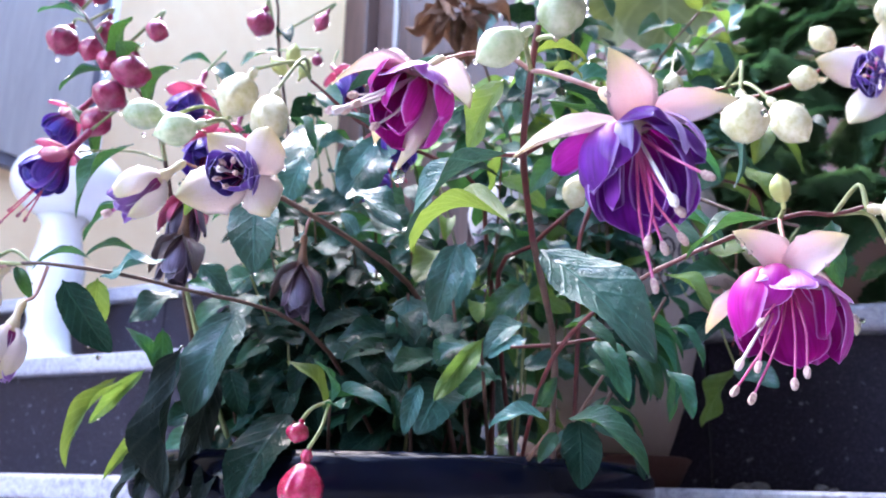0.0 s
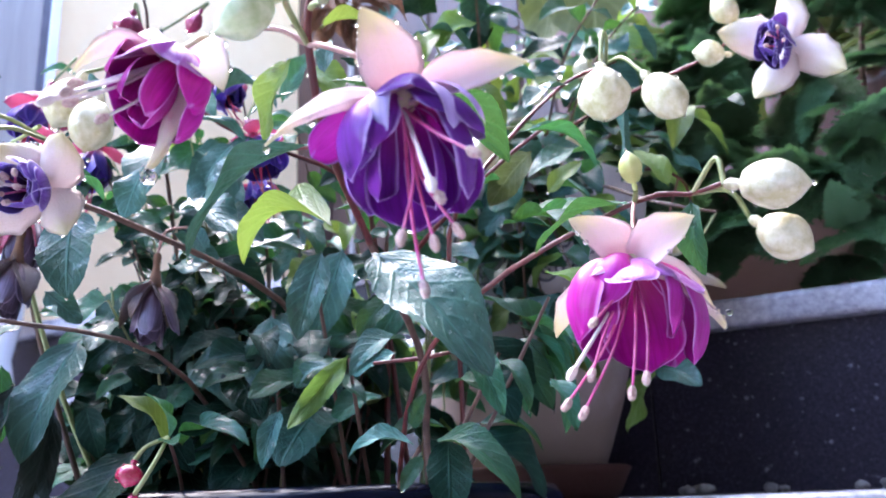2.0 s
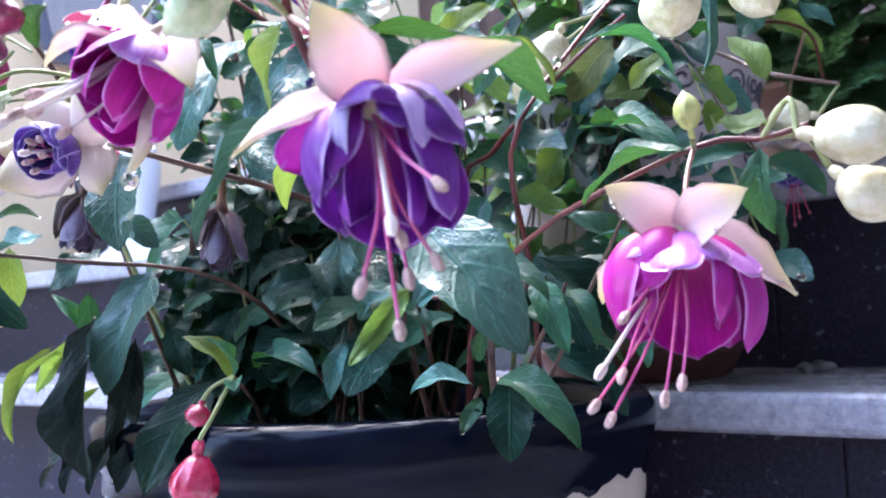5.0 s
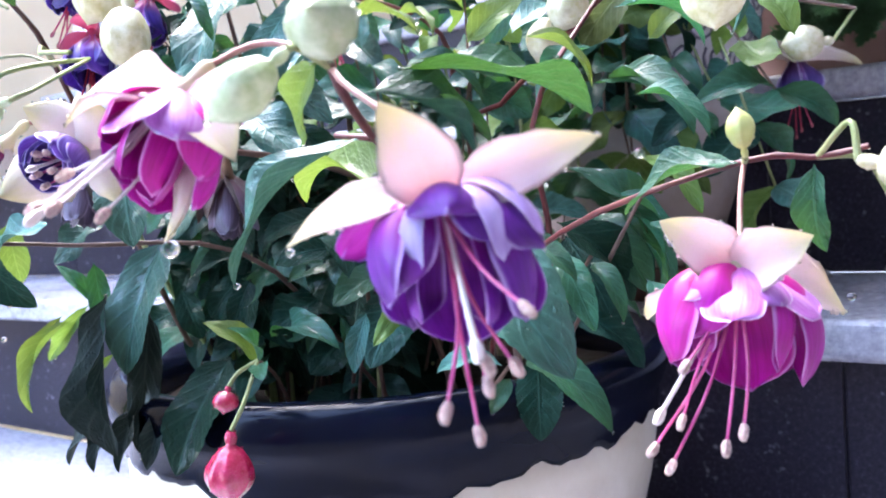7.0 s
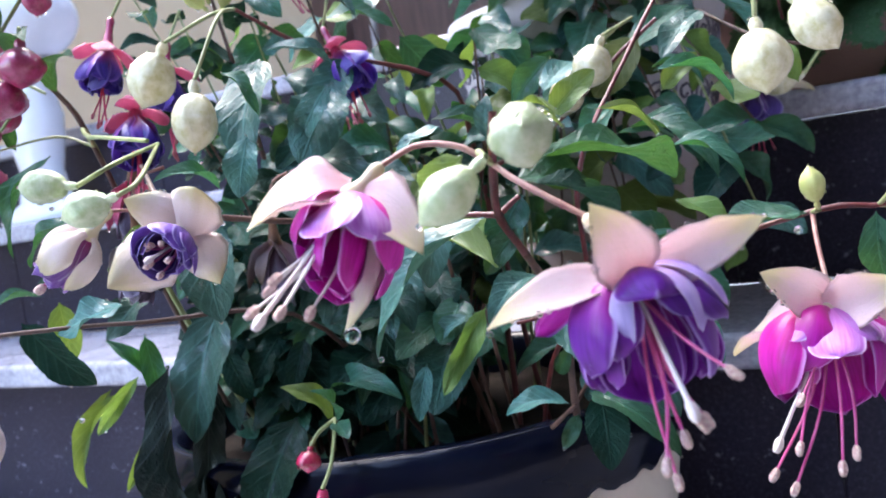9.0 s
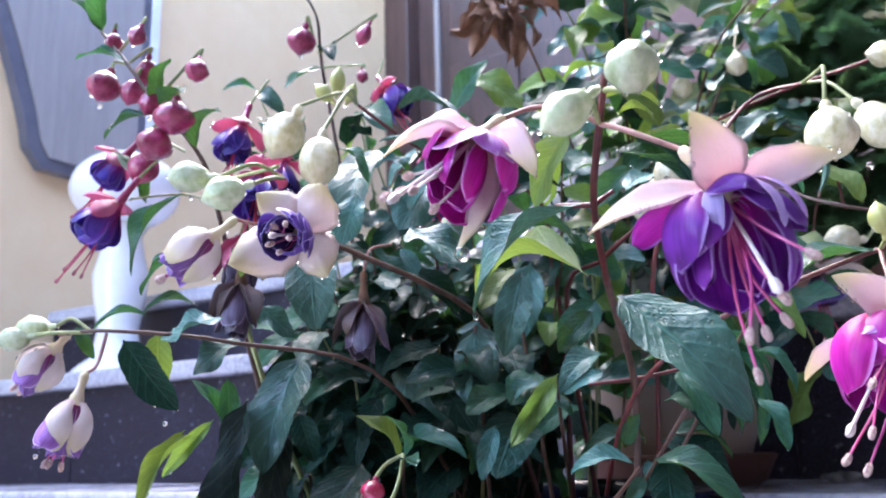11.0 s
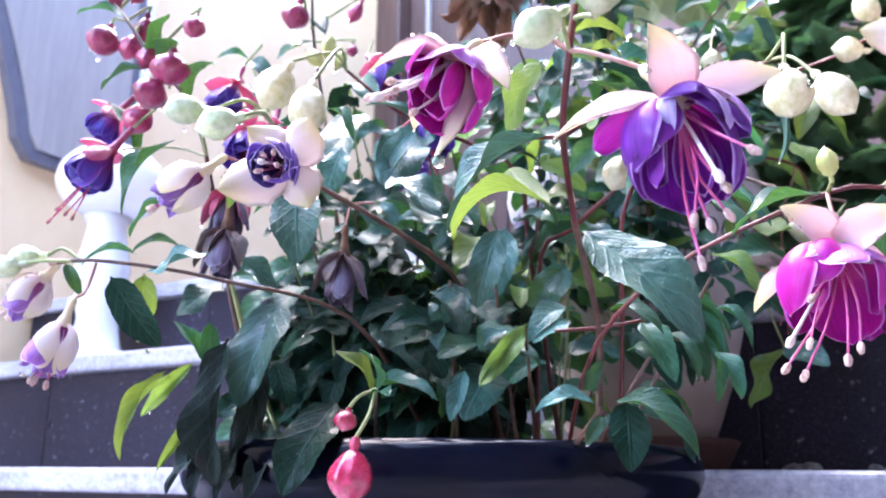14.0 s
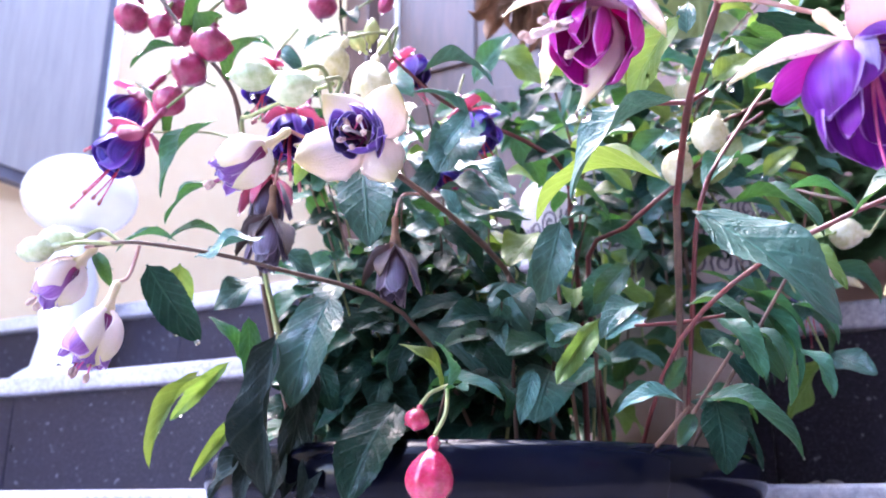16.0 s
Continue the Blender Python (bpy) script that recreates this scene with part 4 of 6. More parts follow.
half_open(plant, (-0.364, 0.262, 0.236), (-0.15, -0.2, -1), 0.026, 0.0045, 59, ((-0.363, 0.275, 0.267), (-0.362, 0.27, 0.252)), label="opening white flower hanging down, violet inside")
# buds: (centre, direction, length, width, material, stalk from)
BUDS = (((-0.102, 0.224, 0.300), (-0.6, -0.5, -0.6), 0.0225, 0.0124, BUD_GREEN, (fork, (-0.1, 0.24, 0.31))),
        ((-0.084, 0.231, 0.312), (0.3, -0.6, 0.1), 0.022, 0.0152, BUD_GREEN, (fork, (-0.1, 0.25, 0.315))),
        ((-0.054, 0.386, 0.332), (0.1, -0.3, -1), 0.03, 0.021, BUD_WHITE, ((-0.075, 0.47, 0.39), (-0.06, 0.42, 0.375), (-0.055, 0.395, 0.365))),
        ((-0.039, 0.433, 0.347), (0.5, -0.1, -0.8), 0.032, 0.019, BUD_WHITE, ((-0.075, 0.47, 0.39), (-0.06, 0.445, 0.378))),
        ((0.008, 0.354, 0.272), (0.95, -0.1, -0.2), 0.028, 0.0165, BUD_WHITE, ((-0.02, 0.364, 0.277), (-0.01, 0.358, 0.286))),
        ((0.008, 0.366, 0.257), (0.7, -0.2, -0.6), 0.025, 0.0155, BUD_WHITE, ((-0.02, 0.364, 0.277), (-0.008, 0.365, 0.276))),
        ((-0.038, 0.353, 0.287), (-0.1, -0.1, 1), 0.015, 0.008, BUD_YELLOW, ((-0.04, 0.362, 0.277),)),
        ((-0.289, 0.255, 0.325), (-0.8, -0.2, 0.1), 0.026, 0.0135, BUD_GREEN, ((-0.29, 0.315, 0.34), (-0.265, 0.27, 0.33))),
        ((-0.268, 0.255, 0.314), (-0.8, -0.3, -0.2), 0.024, 0.014, BUD_GREEN, ((-0.29, 0.315, 0.34), (-0.255, 0.27, 0.322))),
        ((-0.308, 0.334, 0.371), (-0.5, -0.1, -0.8), 0.032, 0.0215, BUD_WHITE, ((-0.311, 0.401, 0.412), (-0.29, 0.36, 0.4))),
        ((-0.273, 0.321, 0.346), (0, -0.2, -1), 0.032, 0.02, BUD_WHITE, ((-0.311, 0.401, 0.412), (-0.277, 0.35, 0.395))),
        ((-0.402, 0.262, 0.272), (-0.9, -0.2, 0), 0.026, 0.012, BUD_GREEN, ((-0.37, 0.272, 0.268), (-0.38, 0.268, 0.275))),
        ((-0.41, 0.258, 0.267), (-0.95, -0.1, -0.05), 0.026, 0.012, BUD_GREEN, ((-0.37, 0.272, 0.268), (-0.385, 0.262, 0.268))),
        ((-0.144, 0.461, 0.352), (-0.3, -0.2, -0.8), 0.027, 0.019, BUD_WHITE, ((-0.13, 0.49, 0.376),)),
        ((-0.165, 0.477, 0.342), (-0.3, -0.2, -0.9), 0.027, 0.018, BUD_WHITE, ((-0.14, 0.49, 0.372),)),
        ((-0.089, 0.656, 0.344), (-0.6, -0.3, 0), 0.03, 0.022, BUD_WHITE, ((-0.06, 0.66, 0.36),)),
        ((-0.321, 0.395, 0.428), (0.2, -0.1, 1), 0.02, 0.0095, BUD_YELLOW, ()), ((-0.328, 0.39, 0.42), (-0.4, -0.4, 0.6), 0.017, 0.009, BUD_YELLOW, ()),
        ((-0.315, 0.4, 0.42), (0.5, -0.1, 0.7), 0.015, 0.008, BUD_YELLOW, ()))
for centre, d, ln, w, mat, stalk in BUDS:
    bud(plant, centre, d, ln, w, mat, stalk, point=0.66 if mat is BUD_WHITE else 0.8, spin=(centre[0] * 9000) % 90, seams=0.1, ribs=0.03)
# spent flowers
for i, (x, y, z) in enumerate(((-0.345, 0.343, 0.3), (-0.298, 0.389, 0.29), (-0.36, 0.36, 0.33))):
    fuchsia_flower(plant, (x, y, z), (0.1, -0.15, -1), 0.008, 0.03, PETAL_WILTED, SEPAL_RED if i == 2 else sepal_material("sepal_spent", (0.12, 0.05, 0.05), (0.16, 0.12, 0.13), (0.1, 0.06, 0.04)),
                   [((x - 0.014, y - 0.008, z - 0.022), 0.8, 0.5), ((x + 0.014, y - 0.004, z - 0.024), 0.8, 0.5), ((x, y - 0.014, z - 0.02), 0.8, 0.5)], 61 + i, layers=2, count=4,
                   pedicel=((x + 0.005, y + 0.02, z + 0.035), (x, y + 0.006, z + 0.03)), tube_mat=DRY, label="withered, shrunken flower", spin=40 * i)

# leaves, branch by branch
leaf(plant, (-0.316, 0.304, 0.273), (-0.346, 0.292, 0.264), "wet", 2, (0.24, -0.46, 0.86), 1.15)
leaf(plant, (-0.388, 0.304, 0.269), (-0.370, 0.326, 0.233), "dark", 0, (0.16, -0.94, 0.31), 1)
leaf(plant, (-0.388, 0.326, 0.275), (-0.394, 0.333, 0.244), "young", 0, (0.69, -0.66, 0.31), 1.1)
leaf(plant, (-0.418, 0.297, 0.278), (-0.413, 0.306, 0.261), "mid", 1, (0.39, -0.74, 0.54), .9)
leaf(plant, (-0.374, 0.308, 0.280), (-0.393, 0.289, 0.272), "mid", 3, (0.09, -0.17, 0.98), .8)
leaf(plant, (-0.361, 0.315, 0.345), (-0.378, 0.299, 0.300), "mid", 1, (-0.03, -0.79, 0.61), .8)
leaf(plant, (-0.364, 0.325, 0.315), (-0.392, 0.317, 0.294), "mid", 1, (0.24, -0.46, 0.86), 1)
leaf(plant, (-0.366, 0.332, 0.288), (-0.385, 0.313, 0.283), "mid", 3, (0.18, -0.35, 0.92), .9)
leaf(plant, (-0.273, 0.316, 0.305), (-0.262, 0.307, 0.262), "wet", 0, (0.44, -0.83, 0.34), 1.25)
leaf(plant, (-0.279, 0.289, 0.307), (-0.284, 0.282, 0.285), "young", 1, (0.67, -0.60, 0.44), .9)
leaf(plant, (-0.321, 0.365, 0.260), (-0.322, 0.338, 0.200), "wet", 0, (0.25, -0.91, 0.32), 1.05)
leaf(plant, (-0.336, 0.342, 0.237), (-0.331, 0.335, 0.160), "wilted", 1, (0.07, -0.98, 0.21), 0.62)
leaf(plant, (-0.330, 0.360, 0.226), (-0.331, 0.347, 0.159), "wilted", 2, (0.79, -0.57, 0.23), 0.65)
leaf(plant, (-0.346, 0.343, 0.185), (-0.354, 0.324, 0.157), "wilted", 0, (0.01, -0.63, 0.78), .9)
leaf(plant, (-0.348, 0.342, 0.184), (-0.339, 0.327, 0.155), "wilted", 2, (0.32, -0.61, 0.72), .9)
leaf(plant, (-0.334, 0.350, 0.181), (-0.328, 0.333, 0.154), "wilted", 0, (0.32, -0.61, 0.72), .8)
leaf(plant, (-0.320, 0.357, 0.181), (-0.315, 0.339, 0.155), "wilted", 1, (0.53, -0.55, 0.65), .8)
leaf(plant, (-0.363, 0.362, 0.274), (-0.375, 0.340, 0.252), "wet", 2, (0.35, -0.66, 0.67), 1.1)
leaf(plant, (-0.393, 0.352, 0.224), (-0.414, 0.340, 0.194), "young", 1, (0.67, -0.60, 0.44), 0.46)
leaf(plant, (-0.387, 0.355, 0.223), (-0.407, 0.338, 0.174), "young", 3, (0.11, -0.89, 0.44), 0.46)
leaf(plant, (-0.378, 0.358, 0.229), (-0.410, 0.352, 0.199), "young", 0, (0.82, -0.33, 0.47), 0.46)
leaf(plant, (-0.375, 0.369, 0.202), (-0.390, 0.349, 0.169), "young", 3, (0.71, -0.45, 0.54), 0.46)
leaf(plant, (-0.372, 0.361, 0.229), (-0.385, 0.347, 0.251), "mid", 1, (0.74, -0.53, 0.42), .7)
leaf(plant, (-0.366, 0.356, 0.251), (-0.365, 0.359, 0.213), "mid", 0, (0.77, -0.60, 0.21), .7)
leaf(plant, (-0.283, 0.368, 0.204), (-0.288, 0.335, 0.157), "dark", 0, (0.24, -0.88, 0.41), 1.15)
leaf(plant, (-0.270, 0.369, 0.187), (-0.276, 0.357, 0.163), "mid", 1, (0.74, -0.53, 0.42), .9)
leaf(plant, (-0.301, 0.424, 0.256), (-0.260, 0.422, 0.221), "wet", 0, (0.49, -0.51, 0.71), 1.3)
leaf(plant, (-0.302, 0.416, 0.242), (-0.311, 0.407, 0.222), "mid", 1, (0.44, -0.84, 0.33), 1.1)
leaf(plant, (-0.292, 0.421, 0.209), (-0.249, 0.419, 0.211), "mid", 3, (0.13, -0.25, 0.96), 1)
leaf(plant, (-0.265, 0.467, 0.218), (-0.285, 0.421, 0.184), "dark", 2, (0.20, -0.82, 0.53), 1.3)
leaf(plant, (-0.256, 0.440, 0.278), (-0.249, 0.433, 0.240), "wet", 0, (0.45, -0.84, 0.30), 1.5)
leaf(plant, (-0.232, 0.463, 0.315), (-0.248, 0.460, 0.264), "wet", 1, (0.61, -0.72, 0.32), 1.1)
leaf(plant, (-0.206, 0.495, 0.295), (-0.224, 0.485, 0.263), "mid", 0, (0.25, -0.91, 0.32), 1.4)
leaf(plant, (-0.239, 0.445, 0.253), (-0.225, 0.448, 0.230), "wet", 2, (0.39, -0.74, 0.54), 1.4)
leaf(plant, (-0.232, 0.445, 0.229), (-0.247, 0.425, 0.230), "mid", 3, (0.18, -0.35, 0.92), 1)
leaf(plant, (-0.195, 0.412, 0.245), (-0.207, 0.382, 0.210), "young", 4, (0.76, -0.16, 0.62), .55)
leaf(plant, (-0.233, 0.445, 0.227), (-0.226, 0.401, 0.195), "wet", 0, (0.42, -0.80, 0.42), 1.3)
leaf(plant, (-0.205, 0.458, 0.231), (-0.221, 0.433, 0.212), "mid", 1, (0.30, -0.56, 0.77), 1.2)
leaf(plant, (-0.173, 0.469, 0.213), (-0.206, 0.457, 0.200), "mid", 3, (0.22, -0.42, 0.88), 1)
leaf(plant, (-0.170, 0.463, 0.202), (-0.168, 0.458, 0.186), "wet", 0, (0.59, -0.69, 0.41), 1.1)
leaf(plant, (-0.171, 0.483, 0.212), (-0.139, 0.511, 0.177), "dark", 1, (0.27, -0.52, 0.81), 1.1)
leaf(plant, (-0.168, 0.494, 0.216), (-0.140, 0.514, 0.201), "mid", 3, (0.41, -0.35, 0.84), 1.1)
leaf(plant, (-0.138, 0.482, 0.264), (-0.115, 0.487, 0.215), "mid", 3, (0.72, -0.22, 0.66), .75)
leaf(plant, (-0.136, 0.484, 0.259), (-0.121, 0.498, 0.208), "mid", 1, (0.77, -0.32, 0.55), .6)
leaf(plant, (-0.146, 0.495, 0.249), (-0.128, 0.502, 0.219), "dark", 3, (0.60, -0.43, 0.68), .8)
leaf(plant, (-0.160, 0.490, 0.240), (-0.143, 0.507, 0.218), "mid", 1, (0.60, -0.43, 0.68), .9)
leaf(plant, (-0.139, 0.481, 0.265), (-0.108, 0.482, 0.240), "mid", 3, (0.32, -0.17, 0.93), .8)
leaf(plant, (-0.179, 0.440, 0.255), (-0.196, 0.415, 0.235), "wet", 3, (0.24, -0.46, 0.86), 1.2)
leaf(plant, (-0.223, 0.511, 0.327), (-0.198, 0.518, 0.310), "mid", 0, (0.42, -0.80, 0.42), 1.6)
leaf(plant, (-0.295, 0.435, 0.337), (-0.239, 0.437, 0.310), "wet", 4, (0.13, -0.25, 0.96), .9)
leaf(plant, (-0.269, 0.434, 0.380), (-0.283, 0.415, 0.346), "wet", 0, (0.53, -0.59, 0.60), 1.3)
leaf(plant, (-0.313, 0.444, 0.422), (-0.263, 0.441, 0.400), "wet", 3, (0.13, -0.25, 0.96), .8)
leaf(plant, (-0.300, 0.493, 0.434), (-0.273, 0.496, 0.467), "mid", 0, (0.39, -0.74, 0.54), 1)
leaf(plant, (-0.307, 0.473, 0.413), (-0.273, 0.494, 0.403), "mid", 1, (0.24, -0.46, 0.86), 1.2)
leaf(plant, (-0.282, 0.514, 0.401), (-0.267, 0.533, 0.368), "mid", 0, (0.42, -0.78, 0.46), 1.3)
leaf(plant, (-0.290, 0.511, 0.466), (-0.259, 0.515, 0.434), "young", 2, (0.42, -0.78, 0.46), 1.2)
leaf(plant, (-0.121, 0.341, 0.323), (-0.107, 0.355, 0.338), "young", 0, (0.60, -0.49, 0.63), 1)
leaf(plant, (-0.122, 0.500, 0.338), (-0.103, 0.505, 0.354), "young", 0, (0.53, -0.55, 0.65), 1.1)
leaf(plant, (-0.133, 0.508, 0.368), (-0.163, 0.513, 0.342), "broad", 0, (0.44, -0.84, 0.33), 1.3)
leaf(plant, (-0.168, 0.468, 0.363), (-0.190, 0.464, 0.341), "mid", 1, (0.64, -0.52, 0.56), 1.2)
leaf(plant, (-0.244, 0.471, 0.343), (-0.208, 0.486, 0.317), "mid", 3, (0.41, -0.35, 0.84), .9)
leaf(plant, (-0.248, 0.518, 0.302), (-0.223, 0.524, 0.323), "mid", 0, (0.35, -0.66, 0.67), 1.2)
# leaves deep in the crown, mostly in the colour that carries shade
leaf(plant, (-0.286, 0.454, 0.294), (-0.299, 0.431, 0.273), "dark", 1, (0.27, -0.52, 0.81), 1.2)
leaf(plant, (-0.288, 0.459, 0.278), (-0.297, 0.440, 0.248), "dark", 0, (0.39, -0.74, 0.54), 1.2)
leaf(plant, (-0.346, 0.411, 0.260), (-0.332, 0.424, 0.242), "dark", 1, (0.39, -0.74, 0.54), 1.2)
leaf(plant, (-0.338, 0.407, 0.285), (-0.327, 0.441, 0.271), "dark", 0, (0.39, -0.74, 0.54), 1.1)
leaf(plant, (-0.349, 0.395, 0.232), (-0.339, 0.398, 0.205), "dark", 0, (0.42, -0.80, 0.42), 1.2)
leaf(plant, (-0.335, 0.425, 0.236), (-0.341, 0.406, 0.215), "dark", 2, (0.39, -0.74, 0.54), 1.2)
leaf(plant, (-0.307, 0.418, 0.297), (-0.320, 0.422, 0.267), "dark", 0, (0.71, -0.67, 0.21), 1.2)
leaf(plant, (-0.358, 0.371, 0.291), (-0.344, 0.384, 0.274), "wet", 2, (0.39, -0.74, 0.54), 1.2)
leaf(plant, (-0.310, 0.413, 0.386), (-0.295, 0.371, 0.328), "wet", 0, (0.23, -0.84, 0.49), .9)
leaf(plant, (-0.271, 0.422, 0.367), (-0.271, 0.385, 0.325), "wet", 2, (0.59, -0.69, 0.41), 1.1)
leaf(plant, (-0.275, 0.432, 0.372), (-0.300, 0.407, 0.388), "wet", 3, (0.17, -0.32, 0.93), 1)
leaf(plant, (-0.284, 0.342, 0.317), (-0.295, 0.313, 0.324), "mid", 3, (0.22, -0.42, 0.88), .9)
leaf(plant, (-0.307, 0.379, 0.377), (-0.286, 0.378, 0.352), "mid", 1, (0.77, -0.38, 0.52), .6)
leaf(plant, (-0.120, 0.286, 0.316), (-0.119, 0.288, 0.329), "wet", 0, (0.06, -0.77, 0.63), 1.2)
leaf(plant, (-0.111, 0.292, 0.324), (-0.097, 0.288, 0.317), "young", 3, (0.47, -0.07, 0.88), .9)
leaf(plant, (-0.163, 0.531, 0.360), (-0.177, 0.475, 0.338), "mid", 0, (0.22, -0.42, 0.88), .9)
leaf(plant, (-0.107, 0.444, 0.308), (-0.075, 0.438, 0.287), "mid", 3, (0.18, -0.35, 0.92), 1)
leaf(plant, (-0.143, 0.482, 0.319), (-0.115, 0.486, 0.313), "mid", 0, (0.13, -0.25, 0.96), 1.1)
leaf(plant, (-0.147, 0.306, 0.324), (-0.161, 0.297, 0.315), "wet", 0, (0.18, -0.35, 0.92), 1.1)
leaf(plant, (-0.148, 0.540, 0.365), (-0.122, 0.580, 0.391), "mid", 0, (0.24, -0.46, 0.86), .9)
leaf(plant, (-0.139, 0.544, 0.355), (-0.109, 0.538, 0.340), "mid", 3, (0.18, -0.35, 0.92), .8)
leaf(plant, (-0.227, 0.428, 0.239), (-0.234, 0.388, 0.226), "mid", 0, (0.35, -0.66, 0.67), 1.1)
leaf(plant, (-0.266, 0.427, 0.229), (-0.274, 0.387, 0.213), "dark", 2, (0.35, -0.66, 0.67), 1.3)
leaf(plant, (-0.213, 0.424, 0.248), (-0.215, 0.399, 0.230), "mid", 0, (0.39, -0.74, 0.54), 1.4)
leaf(plant, (-0.290, 0.391, 0.238), (-0.291, 0.378, 0.215), "dark", 0, (0.44, -0.84, 0.33), 1.1)
leaf(plant, (-0.300, 0.397, 0.249), (-0.315, 0.377, 0.242), "dark", 1, (0.35, -0.66, 0.67), 1)
leaf(plant, (-0.123, 0.495, 0.244), (-0.157, 0.474, 0.280), "mid", 1, (0.24, -0.46, 0.86), 1)
leaf(plant, (-0.158, 0.471, 0.248), (-0.132, 0.461, 0.212), "dark", 0, (0.57, -0.63, 0.53), 1.2)
leaf(plant, (-0.153, 0.487, 0.257), (-0.121, 0.482, 0.219), "mid", 1, (0.57, -0.63, 0.53), 1.1)
leaf(plant, (-0.139, 0.491, 0.321), (-0.093, 0.472, 0.290), "mid", 3, (0.22, -0.42, 0.88), 1)
leaf(plant, (-0.166, 0.448, 0.343), (-0.158, 0.481, 0.359), "wet", 0, (0.22, -0.42, 0.88), .9)
leaf(plant, (-0.256, 0.380, 0.298), (-0.264, 0.376, 0.312), "wet", 0, (0.32, -0.61, 0.72), 1.3)
leaf(plant, (-0.268, 0.416, 0.247), (-0.242, 0.408, 0.218), "dark", 0, (0.39, -0.74, 0.54), 1.3)
leaf(plant, (-0.242, 0.405, 0.197), (-0.246, 0.405, 0.218), "mid", 1, (0.67, -0.36, 0.65), .9)
leaf(plant, (-0.083, 0.427, 0.362), (-0.094, 0.400, 0.342), "wet", 0, (0.22, -0.42, 0.88), .9)
leaf(plant, (-0.086, 0.472, 0.374), (-0.073, 0.467, 0.330), "wet", 3, (0.65, -0.12, 0.75), .7)
leaf(plant, (-0.103, 0.419, 0.340), (-0.076, 0.441, 0.323), "mid", 3, (0.18, -0.35, 0.92), .7)
leaf(plant, (-0.057, 0.503, 0.330), (-0.075, 0.509, 0.356), "young", 0, (0.27, -0.52, 0.81), 1.1)
leaf(plant, (-0.109, 0.356, 0.324), (-0.088, 0.363, 0.305), "young", 3, (0.47, -0.22, 0.86), .8)
leaf(plant, (-0.130, 0.451, 0.332), (-0.142, 0.424, 0.308), "mid", 1, (0.24, -0.46, 0.86), 1)
leaf(plant, (-0.153, 0.454, 0.256), (-0.129, 0.480, 0.216), "dark", 1, (0.47, -0.45, 0.75), 1.1)
leaf(plant, (-0.242, 0.352, 0.315), (-0.214, 0.353, 0.293), "wet", 2, (0.24, -0.46, 0.86), 1.4)
leaf(plant, (-0.125, 0.287, 0.292), (-0.158, 0.266, 0.253), "wet", 1, (-0.17, -0.54, 0.83), 0.95)
leaf(plant, (-0.137, 0.315, 0.273), (-0.199, 0.341, 0.274), "young", 3, (0.18, -0.35, 0.92), .8)
leaf(plant, (-0.132, 0.334, 0.2665), (-0.084, 0.329, 0.216), "wet", 0, (0.5, -0.7, 0.5), 1.0)
leaf(plant, (-0.042, 0.362, 0.277), (-0.077, 0.358, 0.263), "mid", 1, (0.18, -0.35, 0.92), 1.2)
leaf(plant, (-0.021, 0.365, 0.275), (-0.020, 0.371, 0.249), "mid", 1, (-0.21, -0.95, 0.22), 1)
leaf(plant, (-0.108, 0.266, 0.319), (-0.089, 0.271, 0.314), "young", 3, (0.28, -0.09, 0.96), 1.1)
leaf(plant, (-0.118, 0.265, 0.311), (-0.14, 0.281, 0.292), "young", 0, (0.02, -0.97, 0.23), 1.1)
leaf(plant, (-0.099, 0.275, 0.307), (-0.080, 0.345, 0.295), "mid", 0, (0.19, -0.14, 0.97), .72)
leaf(plant, (-0.105, 0.269, 0.302), (-0.088, 0.299, 0.287), "mid", 1, (0.24, -0.46, 0.86), 1.2)
leaf(plant, (-0.143, 0.411, 0.203), (-0.139, 0.402, 0.17), "dark", 0, (0.5, -0.84, 0.1), 1.3)
leaf(plant, (-0.0932, 0.2555, 0.3), (-0.081, 0.281, 0.282), "dark", 1, (0.1, -0.3, 0.95), 1.2)

# leaves round the main stem and in front of the patterned pot
leaf(plant, (-0.154, 0.400, 0.201), (-0.183, 0.394, 0.197), "wet", 3, (0.3, -0.5, 0.8), 1.0)
leaf(plant, (-0.148, 0.410, 0.203), (-0.108, 0.404, 0.176), "mid", 3, (0.4, -0.6, 0.7), 0.95)
leaf(plant, (-0.150, 0.400, 0.196), (-0.157, 0.394, 0.182), "mid", 0, (0.45, -0.75, 0.45), 1.0)
leaf(plant, (-0.154, 0.420, 0.249), (-0.124, 0.414, 0.234), "mid", 3, (0.4, -0.6, 0.7), 1.0)
leaf(plant, (-0.141, 0.430, 0.244), (-0.122, 0.424, 0.212), "mid", 1, (0.45, -0.75, 0.45), 0.9)
leaf(plant, (-0.130, 0.440, 0.239), (-0.114, 0.434, 0.214), "mid", 3, (0.6, -0.6, 0.5), 0.9)
leaf(plant, (-0.109, 0.450, 0.230), (-0.096, 0.444, 0.205), "mid", 1, (0.6, -0.6, 0.5), 0.9)
leaf(plant, (-0.111, 0.460, 0.254), (-0.092, 0.454, 0.231), "mid", 3, (0.6, -0.5, 0.6), 0.9)
leaf(plant, (-0.112, 0.460, 0.283), (-0.085, 0.454, 0.257), "young", 1, (0.5, -0.5, 0.7), 0.8)
leaf(plant, (-0.216, 0.420, 0.301), (-0.226, 0.414, 0.256), "wet", 0, (0.45, -0.75, 0.45), 0.95)
leaf(plant, (-0.186, 0.440, 0.279), (-0.204, 0.434, 0.258), "mid", 0, (0.45, -0.75, 0.45), 1.1)
